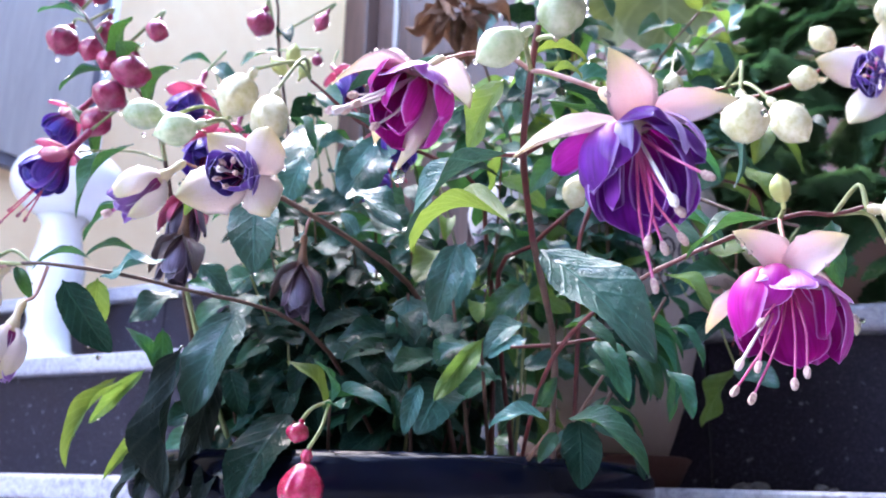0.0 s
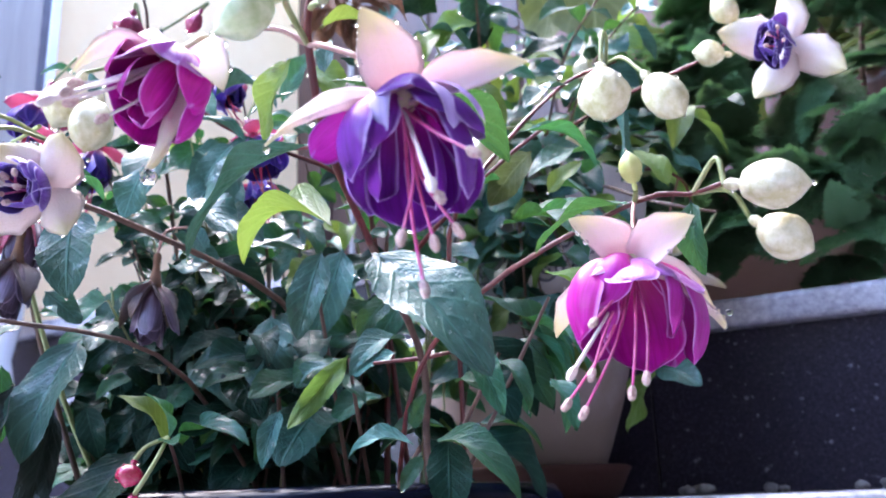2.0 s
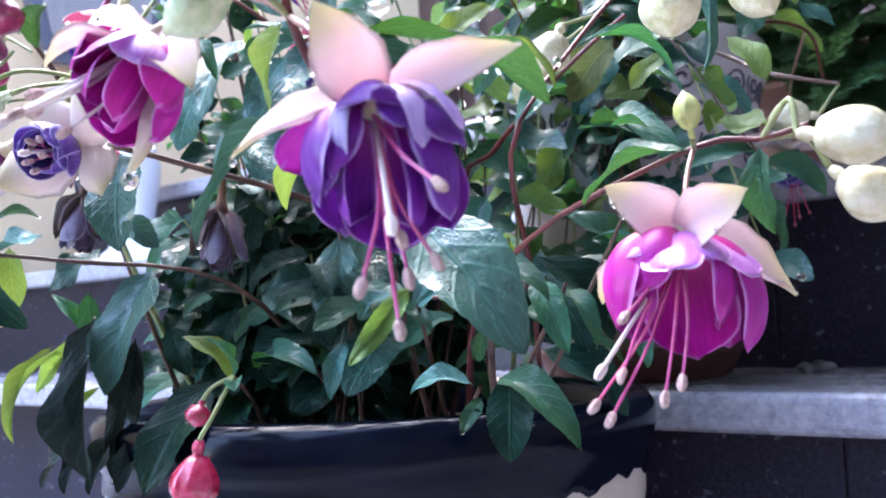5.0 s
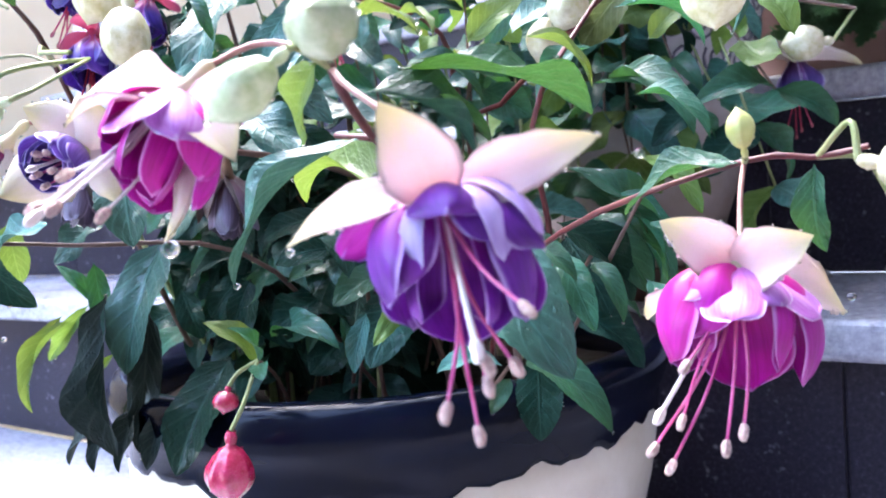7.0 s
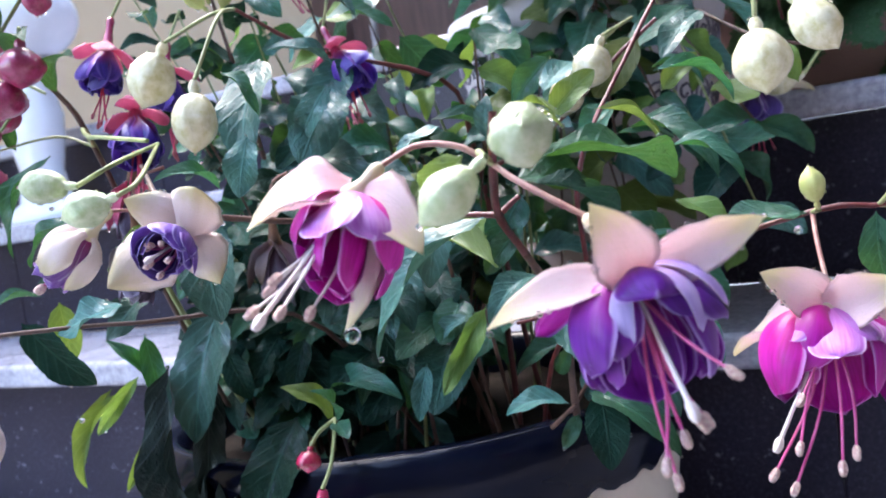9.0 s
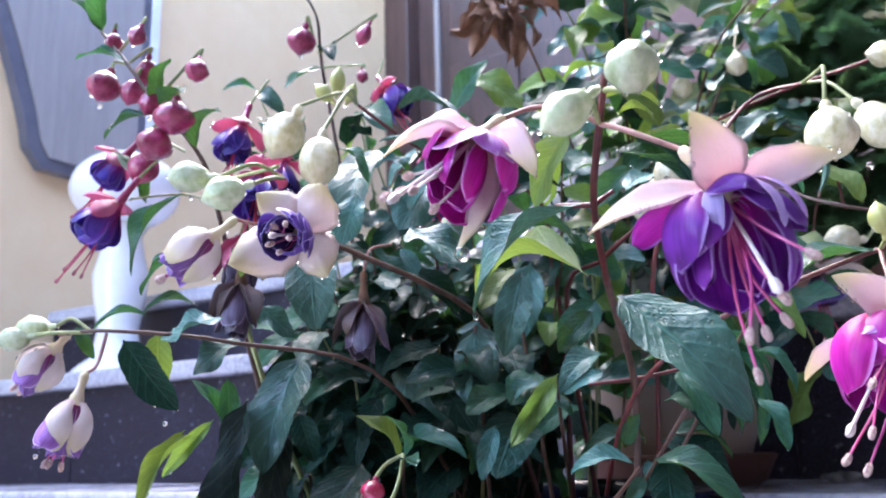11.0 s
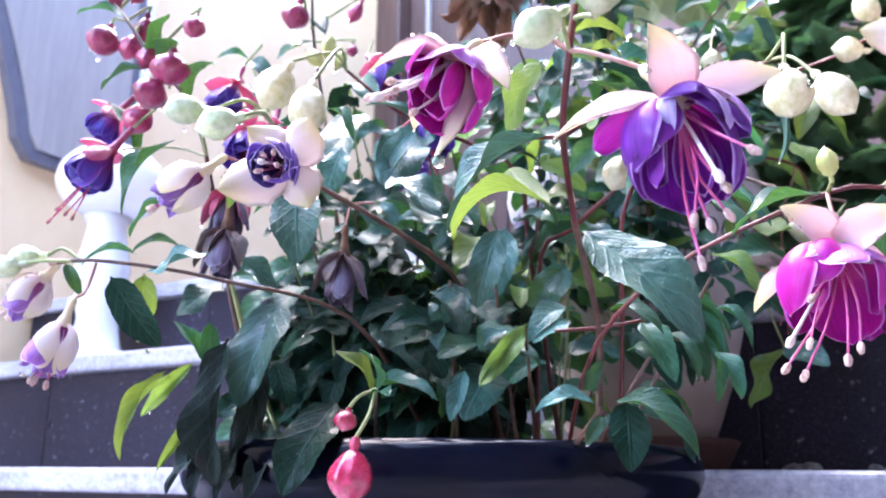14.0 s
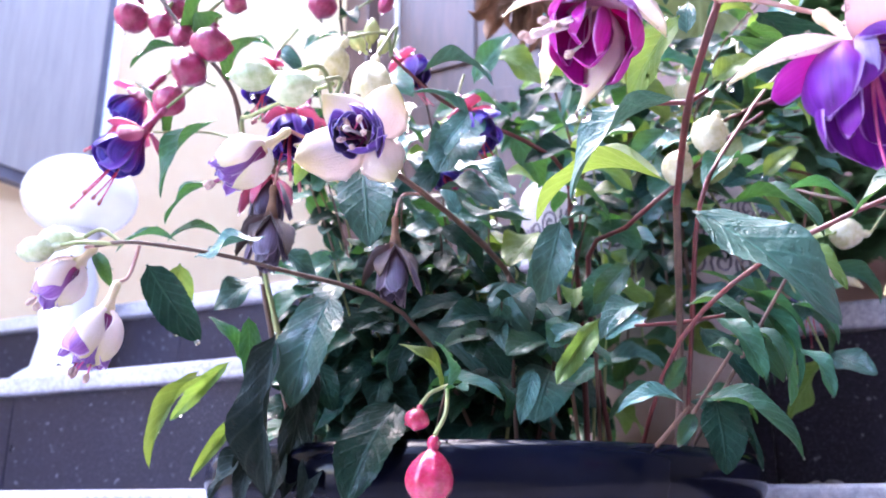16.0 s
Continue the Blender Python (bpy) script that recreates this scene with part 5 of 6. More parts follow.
leaf(plant, (-0.218, 0.430, 0.233), (-0.193, 0.424, 0.223), "mid", 3, (0.3, -0.5, 0.8), 1.1)
leaf(plant, (-0.205, 0.410, 0.242), (-0.221, 0.404, 0.230), "wet", 1, (0.4, -0.6, 0.7), 1.1)
leaf(plant, (-0.174, 0.420, 0.245), (-0.193, 0.414, 0.235), "wet", 0, (0.4, -0.6, 0.7), 1.1)
leaf(plant, (-0.247, 0.420, 0.272), (-0.242, 0.414, 0.229), "wet", 2, (0.45, -0.75, 0.45), 1.15)
leaf(plant, (-0.225, 0.400, 0.221), (-0.230, 0.394, 0.194), "wet", 1, (0.45, -0.75, 0.45), 0.9)
leaf(plant, (-0.285, 0.400, 0.208), (-0.238, 0.394, 0.205), "mid", 3, (0.2, -0.5, 0.85), 1.0)
leaf(plant, (-0.289, 0.420, 0.330), (-0.248, 0.414, 0.310), "wet", 1, (0.3, -0.6, 0.7), 1.0)
leaf(plant, (-0.280, 0.360, 0.341), (-0.285, 0.354, 0.313), "wet", 2, (0.45, -0.75, 0.45), 1.2)
leaf(plant, (-0.259, 0.400, 0.363), (-0.276, 0.394, 0.337), "wet", 0, (0.45, -0.75, 0.45), 1.1)
leaf(plant, (-0.292, 0.430, 0.353), (-0.319, 0.424, 0.328), "dark", 4, (0.45, -0.75, 0.45), 1.1)
leaf(plant, (-0.166, 0.420, 0.210), (-0.155, 0.414, 0.224), "mid", 0, (0.45, -0.75, 0.45), 1.0)
leaf(plant, (-0.148, 0.430, 0.230), (-0.131, 0.424, 0.224), "mid", 1, (0.4, -0.6, 0.7), 1.0)
for a, b in (((-0.21, 0.45, 0.155), (-0.152, 0.402, 0.2)), ((-0.2, 0.47, 0.155), (-0.128, 0.436, 0.242)), ((-0.19, 0.48, 0.155), (-0.11, 0.458, 0.27)), ((-0.22, 0.46, 0.155), (-0.222, 0.42, 0.3)), ((-0.215, 0.47, 0.155), (-0.2, 0.42, 0.245)), ((-0.25, 0.44, 0.155), (-0.246, 0.42, 0.275))):
    stem(plant, [a, b], 0.0018, 0.0012, STEM_BROWN, 6)

# dense foliage in the heart of the plant, shade put into its leaf colour
rnd = random.Random(5)


def leafy_stem(owner, foot, top, lift, kinds, rnd, ln=(0.026, 0.044), first=2, steps=7, skip=0.2, r=0.0017):
    """A thin stem from foot to top with opposite pairs of broad leaves."""
    midp = foot.lerp(top, 0.5) + lift
    path = spline([foot, midp, top], steps)
    stem(owner, [foot, midp, top], r, r * 0.5, rnd.choice((STEM_BROWN, STEM_BROWN, STEM_GREEN)), 8)
    a = rnd.uniform(0, 6.28)
    for j in range(first, steps + 1):
        d = Vector((math.cos(a + j * 1.57), math.sin(a + j * 1.57), 0))
        for sgn in (1, -1):
            if rnd.random() < skip:
                continue
            dirn = (d * sgn + Vector((rnd.uniform(-.3, .3), rnd.uniform(-.4, .2), rnd.uniform(-1.2, 0.0)))).normalized()
            leaf(owner, path[j], path[j] + dirn * rnd.uniform(*ln), rnd.choice(kinds), rnd.randrange(5), (rnd.uniform(-.1, .7), rnd.uniform(-1, -.3), 0.6), rnd.uniform(1.0, 1.35))


SHADED_KINDS = ("dark", "dark", "dark", "dark", "mid")
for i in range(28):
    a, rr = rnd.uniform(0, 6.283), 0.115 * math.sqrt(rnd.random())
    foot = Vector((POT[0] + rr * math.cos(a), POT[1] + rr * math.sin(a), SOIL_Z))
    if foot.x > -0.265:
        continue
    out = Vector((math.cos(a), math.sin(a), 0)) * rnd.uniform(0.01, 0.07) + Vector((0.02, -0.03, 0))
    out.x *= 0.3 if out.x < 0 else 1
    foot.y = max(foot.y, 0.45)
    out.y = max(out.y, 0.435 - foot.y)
    leafy_stem(plant, foot, foot + out + Vector((0, 0, rnd.uniform(0.06, 0.16))), -out * 0.15 + Vector((0, 0, 0.01)), SHADED_KINDS, rnd)
# middle shoots that close the crown
for i in range(11):
    foot = Vector((rnd.uniform(-0.38, -0.27), rnd.uniform(0.43, 0.56), SOIL_Z))
    top = Vector((foot.x + rnd.uniform(-0.04, 0.05), foot.y + rnd.uniform(-0.07, 0.02), rnd.uniform(0.25, 0.34)))
    leafy_stem(plant, foot, top, Vector((0, 0.015, 0.02)), ("mid", "dark", "dark", "wet"), rnd, (0.024, 0.04), 3, 9, 0.2, 0.0015)
# shoots that fill the space towards the wall
for i in range(17):
    foot = Vector((rnd.uniform(-0.42, -0.28), rnd.uniform(0.46, 0.6), SOIL_Z))
    top = Vector((foot.x + rnd.uniform(-0.02, 0.06), foot.y + rnd.uniform(-0.07, 0.0), rnd.uniform(0.27, 0.4)))
    leafy_stem(plant, foot, top, Vector((0, 0.015, 0.02)), ("mid", "wet", "mid", "dark", "young"), rnd, (0.028, 0.046), 4, 10, 0.2, 0.0015)
# low growth along the wall side of the pot, shade painted as dark leaves
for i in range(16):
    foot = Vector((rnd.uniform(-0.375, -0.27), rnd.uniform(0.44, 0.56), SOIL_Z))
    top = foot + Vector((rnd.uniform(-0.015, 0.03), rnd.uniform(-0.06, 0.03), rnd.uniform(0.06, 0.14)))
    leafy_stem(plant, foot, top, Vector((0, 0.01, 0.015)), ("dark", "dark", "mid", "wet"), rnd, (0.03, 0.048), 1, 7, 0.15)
# shoots behind the withered flowers, mostly in the leaf colour darkened for shade
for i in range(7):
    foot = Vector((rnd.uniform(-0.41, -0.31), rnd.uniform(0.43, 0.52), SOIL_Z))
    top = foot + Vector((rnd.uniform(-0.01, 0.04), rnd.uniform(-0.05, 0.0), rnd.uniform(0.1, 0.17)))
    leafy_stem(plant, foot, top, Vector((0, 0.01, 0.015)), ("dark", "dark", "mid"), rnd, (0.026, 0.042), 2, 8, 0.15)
# taller shoots over the far side of the pot
for i in range(9):
    foot = Vector((rnd.uniform(-0.36, -0.24), rnd.uniform(0.5, 0.6), SOIL_Z))
    top = Vector((foot.x + rnd.uniform(-0.06, 0.1), foot.y + rnd.uniform(-0.06, 0.05), rnd.uniform(0.34, 0.47)))
    leafy_stem(plant, foot, top, Vector((0, 0.02, 0.02)), ("mid", "mid", "wet", "young", "dark"), rnd, (0.03, 0.048), 3, 9)

# ---- the red and blue fuchsia at the back of the same pot ----
red = thing("fuchsia_plant", (POT[0] - 0.08, POT[1] - 0.04, 0.16), "slender fuchsia with red buds and blue-purple flowers", "plant")
stem(red, [(-0.38, 0.44, SOIL_Z), (-0.385, 0.4, 0.25), (-0.376, 0.353, 0.351), (-0.373, 0.334, 0.377), (-0.397, 0.323, 0.408), (-0.415, 0.316, 0.435), (-0.441, 0.317, 0.462)], 0.0024, 0.0012, STEM_BROWN, 20)
stem(red, [(-0.37, 0.52, SOIL_Z), (-0.376, 0.473, 0.378), (-0.386, 0.458, 0.477), (-0.383, 0.448, 0.511), (-0.391, 0.436, 0.534)], 0.0022, 0.001, STEM_BROWN, 18)
stem(red, [(-0.34, 0.54, SOIL_Z), (-0.34, 0.53, 0.35), (-0.355, 0.515, 0.47)], 0.0022, 0.001, STEM_BROWN, 12)
stem(red, [(-0.376, 0.353, 0.351), (-0.4, 0.35, 0.36), (-0.421, 0.329, 0.356)], 0.0012, 0.0009, STEM_GREEN, 8)
RED_BUDS = (((-0.43, 0.313, 0.422), 0.021, 0.017), ((-0.416, 0.322, 0.418), 0.017, 0.012), ((-0.399, 0.322, 0.407), 0.016, 0.0115), ((-0.366, 0.311, 0.387), 0.021, 0.0185),
            ((-0.378, 0.309, 0.374), 0.02, 0.017), ((-0.364, 0.324, 0.419), 0.016, 0.011), ((-0.41, 0.328, 0.372), 0.022, 0.015), ((-0.414, 0.33, 0.433), 0.017, 0.0115),
            ((-0.396, 0.447, 0.495), 0.021, 0.018), ((-0.356, 0.467, 0.497), 0.018, 0.009), ((-0.43, 0.318, 0.452), 0.013, 0.009), ((-0.412, 0.32, 0.452), 0.013, 0.009), ((-0.352, 0.46, 0.462), 0.01, 0.007))
for i, (c, ln, w) in enumerate(RED_BUDS):
    side = Vector((rnd.uniform(-0.5, 0.2), rnd.uniform(-0.4, 0.1), -1))
    near = min(spline([(-0.376, 0.353, 0.351), (-0.397, 0.323, 0.408), (-0.441, 0.317, 0.462)], 12) + spline([(-0.386, 0.458, 0.477), (-0.391, 0.436, 0.534)], 6), key=lambda q: (q - Vector(c)).length)
    bud(red, c, side, ln * 1.15, w * 1.15, BUD_RED, (near, Vector(c) - side.normalized() * ln * 0.9), 0.08, 0.85, STEM_GREEN, ribs=0.05)


def red_flower(base, axis, seed, size=0.0155, length=0.026, label="small flower with red sepals and blue-purple petals"):
    b, ax = Vector(base), Vector(axis).normalized()
    x = ax.orthogonal().normalized()
    y = ax.cross(x)
    r2 = random.Random(seed)
    tips = [b + ax * (length + r2.uniform(0.01, 0.022)) + x * r2.uniform(-0.006, 0.006) + y * r2.uniform(-0.006, 0.006) + Vector((0, 0, -0.006)) for _ in range(4)]
    flower = fuchsia_flower(red, b, ax, size, length, PETAL_BLUE, SEPAL_RED, (), seed, stamens=tips, layers=2, count=4, tube_len=0.013, tube_mat=BUD_RED,
                          fil=FILAMENT_RED, ant=ANTHER_RED_MESH, pedicel=(b - ax * 0.03 + Vector((0.006, 0.006, 0.008)),), stem_mat=STEM_GREEN, label=label, spin=r2.uniform(0, 90))
    for i in range(4):
        a = i * 1.571 + r2.uniform(-0.2, 0.2)
        out = x * math.cos(a) + y * math.sin(a)
        hollow_petal(flower, b, SEPAL_RED, out * r2.uniform(0.015, 0.019) + ax * r2.uniform(0.003, 0.014), 0.0145, out * 0.8 - ax * 0.6, 0.0045, 0.9, seed * 7 + i, "sepal", 1.6)
    return flower


for i in range(7):
    foot = Vector((rnd.uniform(-0.41, -0.36), rnd.uniform(0.47, 0.55), SOIL_Z))
    top = Vector((rnd.uniform(-0.43, -0.35), rnd.uniform(0.4, 0.48), rnd.uniform(0.36, 0.46)))
    leafy_stem(red, foot, top, Vector((0, 0.01, 0.02)), ("mid", "mid", "dark", "wet"), rnd, (0.02, 0.034), 5, 12, 0.25, 0.0014)
red_flower((-0.412, 0.314, 0.348), (-0.45, -0.35, -0.8), 71)
red_flower((-0.444, 0.34, 0.388), (-0.5, -0.3, -0.7), 72, 0.011, 0.019, "closed blue-red flower bud opening")
red_flower((-0.372, 0.368, 0.402), (0.1, -0.4, -0.9), 73, 0.0135, 0.024)
red_flower((-0.346, 0.356, 0.362), (0.3, -0.4, -0.85), 74)
red_flower((-0.359, 0.499, 0.468), (0.6, -0.2, -0.75), 75)
red_flower((-0.28, 0.442, 0.386), (0.5, -0.2, -0.85), 76)
red_flower((-0.338, 0.514, 0.39), (0.5, -0.4, -0.7), 77)
red_flower((-0.385, 0.42, 0.395), (0.1, -0.3, -0.95), 78)
bud(red, (-0.256, 0.340, 0.192), (-0.1, -0.3, -1), 0.012, 0.0115, BUD_PINK, ((-0.248, 0.353, 0.208), (-0.252, 0.345, 0.204)), 0.06, 0.7, STEM_GREEN)
drop_flower = bud(red, (-0.243, 0.328, 0.166), (-0.05, -0.1, -1), 0.031, 0.0205, BUD_PINK, ((-0.248, 0.353, 0.208), (-0.24, 0.336, 0.194)), 0.07, 0.95, STEM_GREEN, ribs=0.06, label="plump pink-red hanging bud")
stem(red, [(-0.285, 0.41, SOIL_Z), (-0.27, 0.385, 0.19), (-0.248, 0.353, 0.208)], 0.0013, 0.001, STEM_BROWN, 8)
for b, t, k, s in (((-0.441, 0.317, 0.462), (-0.45, 0.3, 0.48), "mid", 0), ((-0.441, 0.317, 0.462), (-0.415, 0.3, 0.478), "mid", 1), ((-0.397, 0.323, 0.408), (-0.372, 0.312, 0.424), "mid", 0),
                   ((-0.385, 0.325, 0.395), (-0.352, 0.305, 0.396), "mid", 3), ((-0.397, 0.323, 0.4), (-0.425, 0.312, 0.388), "mid", 1), ((-0.415, 0.316, 0.435), (-0.44, 0.3, 0.437), "mid", 1),
                   ((-0.386, 0.458, 0.477), (-0.405, 0.44, 0.46), "mid", 0), ((-0.386, 0.458, 0.49), (-0.365, 0.445, 0.472), "dark", 1), ((-0.391, 0.436, 0.534), (-0.41, 0.42, 0.55), "mid", 1), ((-0.391, 0.436, 0.534), (-0.37, 0.43, 0.552), "mid", 0),
                   ((-0.421, 0.34, 0.356), (-0.43, 0.32, 0.385), "mid", 1), ((-0.376, 0.473, 0.4), (-0.41, 0.45, 0.41), "dark", 1), ((-0.376, 0.473, 0.42), (-0.345, 0.45, 0.43), "dark", 0), ((-0.373, 0.334, 0.377), (-0.34, 0.32, 0.388), "mid", 3),
                   ((-0.248, 0.353, 0.206), (-0.232, 0.34, 0.203), "mid", 0), ((-0.248, 0.353, 0.207), (-0.246, 0.336, 0.225), "mid", 1), ((-0.252, 0.357, 0.207), (-0.266, 0.34, 0.226), "young", 1), ((-0.355, 0.515, 0.45), (-0.385, 0.5, 0.46), "dark", 0)):
    leaf(red, b, t, k, s, (0.3, -0.5, 0.8))

# ---- the scroll-patterned pot and its fuchsia ----
POT2 = (-0.262, 0.795, 0.175)


def scroll_pot():
    e = thing("flower_pot", POT2, "tapered grey-white pot painted with dark scrolls, in a saucer", "plant pot")
    part("body", lathe("body", [(0.0, 0.012), (0.056, 0.012), (0.061, 0.016), (0.072, 0.045), (0.084, 0.08), (0.093, 0.115), (0.1, 0.15), (0.108, 0.21), (0.112, 0.235), (0.117, 0.24), (0.12, 0.255), (0.118, 0.268), (0.111, 0.27), (0.104, 0.262), (0.1, 0.24), (0.0, 0.24)], 64), GREY_CLAY, e)
    part("saucer", lathe("saucer", [(0.0, 0.0), (0.068, 0.0), (0.075, 0.004), (0.083, 0.02), (0.086, 0.025), (0.082, 0.027), (0.076, 0.021), (0.07, 0.0105), (0.0, 0.0105)], 64), TERRACOTTA, e, "terracotta saucer")
    part("soil", lathe("soil", [(0.099, 0.244), (0.06, 0.249), (0.0, 0.25)], 40), SOIL, e, "dark potting soil")
    # painted scrolls in rows round the upper body
    for row in range(3):
        for k in range(26):
            a = 2 * math.pi * (k + 0.5 * (row % 2)) / 26
            z0 = 0.226 - row * 0.024
            pts = []
            turn = 1 if (k + row) % 2 else -1
            for i in range(18):
                q = i / 17
                rad = 0.0018 + 0.0105 * q
                w = turn * (5.2 * q * math.pi * 0.62)
                z = z0 + rad * math.sin(w)
                rr = 0.09 + (z - 0.08) * (0.022 / 0.155) + 0.0004
                b = a + rad * math.cos(w) / 0.105
                pts.append((rr * math.cos(b), rr * math.sin(b), z))
            part("scroll", tube_mesh("scroll", pts, 0.0014, 0.0012, 17, 5), SCROLL_INK, e, "", PLACED[e])
    return e


scroll_pot()
back = thing("fuchsia_plant", (POT2[0], POT2[1], POT2[2] + 0.25), "leafy fuchsia with white and violet flowers in a patterned pot", "plant")
z2 = POT2[2] + 0.248
stem(back, [(-0.24, 0.79, z2), (-0.2, 0.74, 0.47), (-0.12, 0.68, 0.47), (-0.05, 0.63, 0.46), (-0.01, 0.61, 0.47)], 0.0026, 0.0014, STEM_RED, 18)
stem(back, [(-0.22, 0.8, z2), (-0.16, 0.8, 0.455), (-0.11, 0.8, 0.44), (-0.1, 0.8, 0.4)], 0.0026, 0.0014, STEM_RED, 16)
stem(back, [(-0.25, 0.78, z2), (-0.17, 0.72, 0.42), (-0.1, 0.66, 0.375), (-0.06, 0.66, 0.36)], 0.0026, 0.0014, STEM_BROWN, 16)
fuchsia_flower(back, (0.004, 0.605, 0.443), (-0.35, -0.9, -0.25), 0.016, 0.024, PETAL_VIOLET, SEPAL_WHITE,
               [((-0.034, 0.59, 0.455), 1.0, 0.2), ((-0.018, 0.595, 0.408), 1.0, 0.2), ((0.034, 0.6, 0.415), 1.0, 0.2), ((0.008, 0.6, 0.48), 1.0, 0.2)], 83,
               stamens=[(-0.004, 0.572, 0.436), (0.002, 0.57, 0.438), (-0.006, 0.574, 0.43), (0.004, 0.572, 0.43)], pistil=(0.002, 0.565, 0.416), pedicel=((-0.01, 0.61, 0.47),), tube_len=0.006, label="open violet flower with white sepals")
fuchsia_flower(back, (-0.129, 0.806, 0.352), (0.05, -0.1, -1), 0.017, 0.03, PETAL_VIOLET, SEPAL_WHITE,
               [((-0.175, 0.79, 0.357), 1.0, 0.4), ((-0.085, 0.82, 0.342), 1.0, 0.4), ((-0.12, 0.77, 0.345), 1.0, 0.4), ((-0.14, 0.85, 0.35), 1.0, 0.4)], 89,
               stamens=[(-0.125, 0.8, 0.297), (-0.135, 0.8, 0.3), (-0.13, 0.805, 0.292), (-0.118, 0.802, 0.3)], pedicel=((-0.11, 0.8, 0.44), (-0.125, 0.803, 0.4)), fil=FILAMENT_RED, ant=ANTHER_RED_MESH, label="hanging violet flower with white sepals and red stamens")
for c, d in (((-0.03, 0.6, 0.475), (-0.5, -0.3, 0.6)), ((-0.045, 0.615, 0.455), (-0.8, -0.4, 0.1)), ((0.012, 0.61, 0.492), (0.3, -0.2, 0.8)), ((-0.2, 0.7, 0.5), (0.1, -0.3, -1)), ((-0.15, 0.68, 0.5), (0.1, -0.3, -1)), ((-0.18, 0.74, 0.47), (-0.4, -0.3, -0.8))):
    bud(back, c, d, 0.026, 0.017, BUD_WHITE, (Vector(c) - Vector(d).normalized() * 0.022 + Vector((0, 0.01, 0.012)),))
rnd = random.Random(21)
for i in range(22):
    a = rnd.uniform(0, 6.283)
    foot = Vector((POT2[0] + 0.07 * math.cos(a) * rnd.random(), POT2[1] + 0.07 * math.sin(a) * rnd.random(), z2))
    top = foot + Vector((math.cos(a) * rnd.uniform(0.02, 0.13) + 0.04, math.sin(a) * rnd.uniform(0.02, 0.1) - 0.05, rnd.uniform(-0.02, 0.25)))
    leafy_stem(back, foot, top, Vector((0, 0, 0.04)), ("mid", "mid", "young", "dark", "wet"), rnd, (0.035, 0.06), 2, 8, 0.3, 0.002)

for i in range(17):
    foot = Vector((rnd.uniform(-0.3, -0.2), rnd.uniform(0.75, 0.83), z2))
    top = Vector((rnd.uniform(-0.31, -0.1), rnd.uniform(0.62, 0.68), rnd.uniform(0.21, 0.34)))
    leafy_stem(back, foot, top, Vector((0, -0.03, 0.08)), ("mid", "mid", "wet", "young", "dark"), rnd, (0.034, 0.056), 3, 9, 0.3, 0.002)

# ---- the conifer in its clay trough ----
trough = thing("plant_trough", (0.16, 1.03, 0.349), "weathered pink clay trough on the step", "planter")
block("side", -0.2, 0.62, 0.955, 0.975, 0.351, 0.46, PINK_CLAY, trough, 0.004)
block("side", -0.2, 0.62, 1.105, 1.125, 0.351, 0.46, PINK_CLAY, trough, 0.004)
block("end", -0.2, -0.18, 0.976, 1.104, 0.351, 0.46, PINK_CLAY, trough, 0.004)
block("end", 0.6, 0.62, 0.976, 1.104, 0.351, 0.46, PINK_CLAY, trough, 0.004)
block("rim", -0.21, 0.63, 0.945, 0.958, 0.438, 0.466, PINK_CLAY, trough, 0.004)
block("soil", -0.179, 0.599, 0.976, 1.104, 0.352, 0.445, SOIL, trough, 0.004, "dark potting soil")
conifer = thing("conifer_shrub", (0.16, 1.04, 0.445), "dense dark green conifer with flat scaly sprays", "shrub")


def spray_mesh(seed):
    """A flat, fern-like spray of scale leaves: many small tapering scales in one sheet."""
    r2 = random.Random(seed)
    verts, faces, uvs = [], [], []

    def scale(p, d, ln, w, n):
        s = d.cross(n).normalized() * w
        k = len(verts)
        verts.extend([p - s * 0.4, p + s * 0.4, p + d * ln * 0.5 + s + n * w * 0.5, p + d * ln, p + d * ln * 0.5 - s + n * w * 0.5])
        faces.append((k, k + 1, k + 2, k + 3, k + 4))
        uvs.extend([(0, 0.4), (0, 0.6), (0.5, 1), (1, 0.5), (0.5, 0)])
    nrm = Vector((0, 0, 1))
    for i in range(16):
        u = i / 15
        p = Vector((u, 0, -0.18 * u * u))
        scale(p, Vector((1, 0, -0.2)), 0.1, 0.028, nrm)
        for sgn in (1, -1):
            ln = 0.42 * (1 - u) ** 0.8 + 0.05
            d = Vector((0.75, sgn * 0.7, -0.15)).normalized()
            n = max(3, int(ln / 0.045))
            for k in range(n):
                q = p + d * ln * k / n + Vector((0, 0, r2.uniform(-0.01, 0.01)))
                scale(q, d, 0.075, 0.024, nrm)
                for s2 in (1, -1):
                    d2 = Vector((d.x * 0.6 - d.y * 0.6 * s2, d.y * 0.6 + d.x * 0.6 * s2, r2.uniform(-0.3, 0.3))).normalized()
                    scale(q, d2, 0.07, 0.02, nrm)
                    scale(q + d2 * 0.045, d2, 0.06, 0.018, nrm)
    me = bpy.data.meshes.new("spray")
    me.from_pydata([tuple(v) for v in verts], [], faces)
    layer = me.uv_layers.new(name="uv")
    layer.data.foreach_set("uv", [c for q in uvs for c in q])
    me.materials.append(CONIFER)
    return finish(me, False)


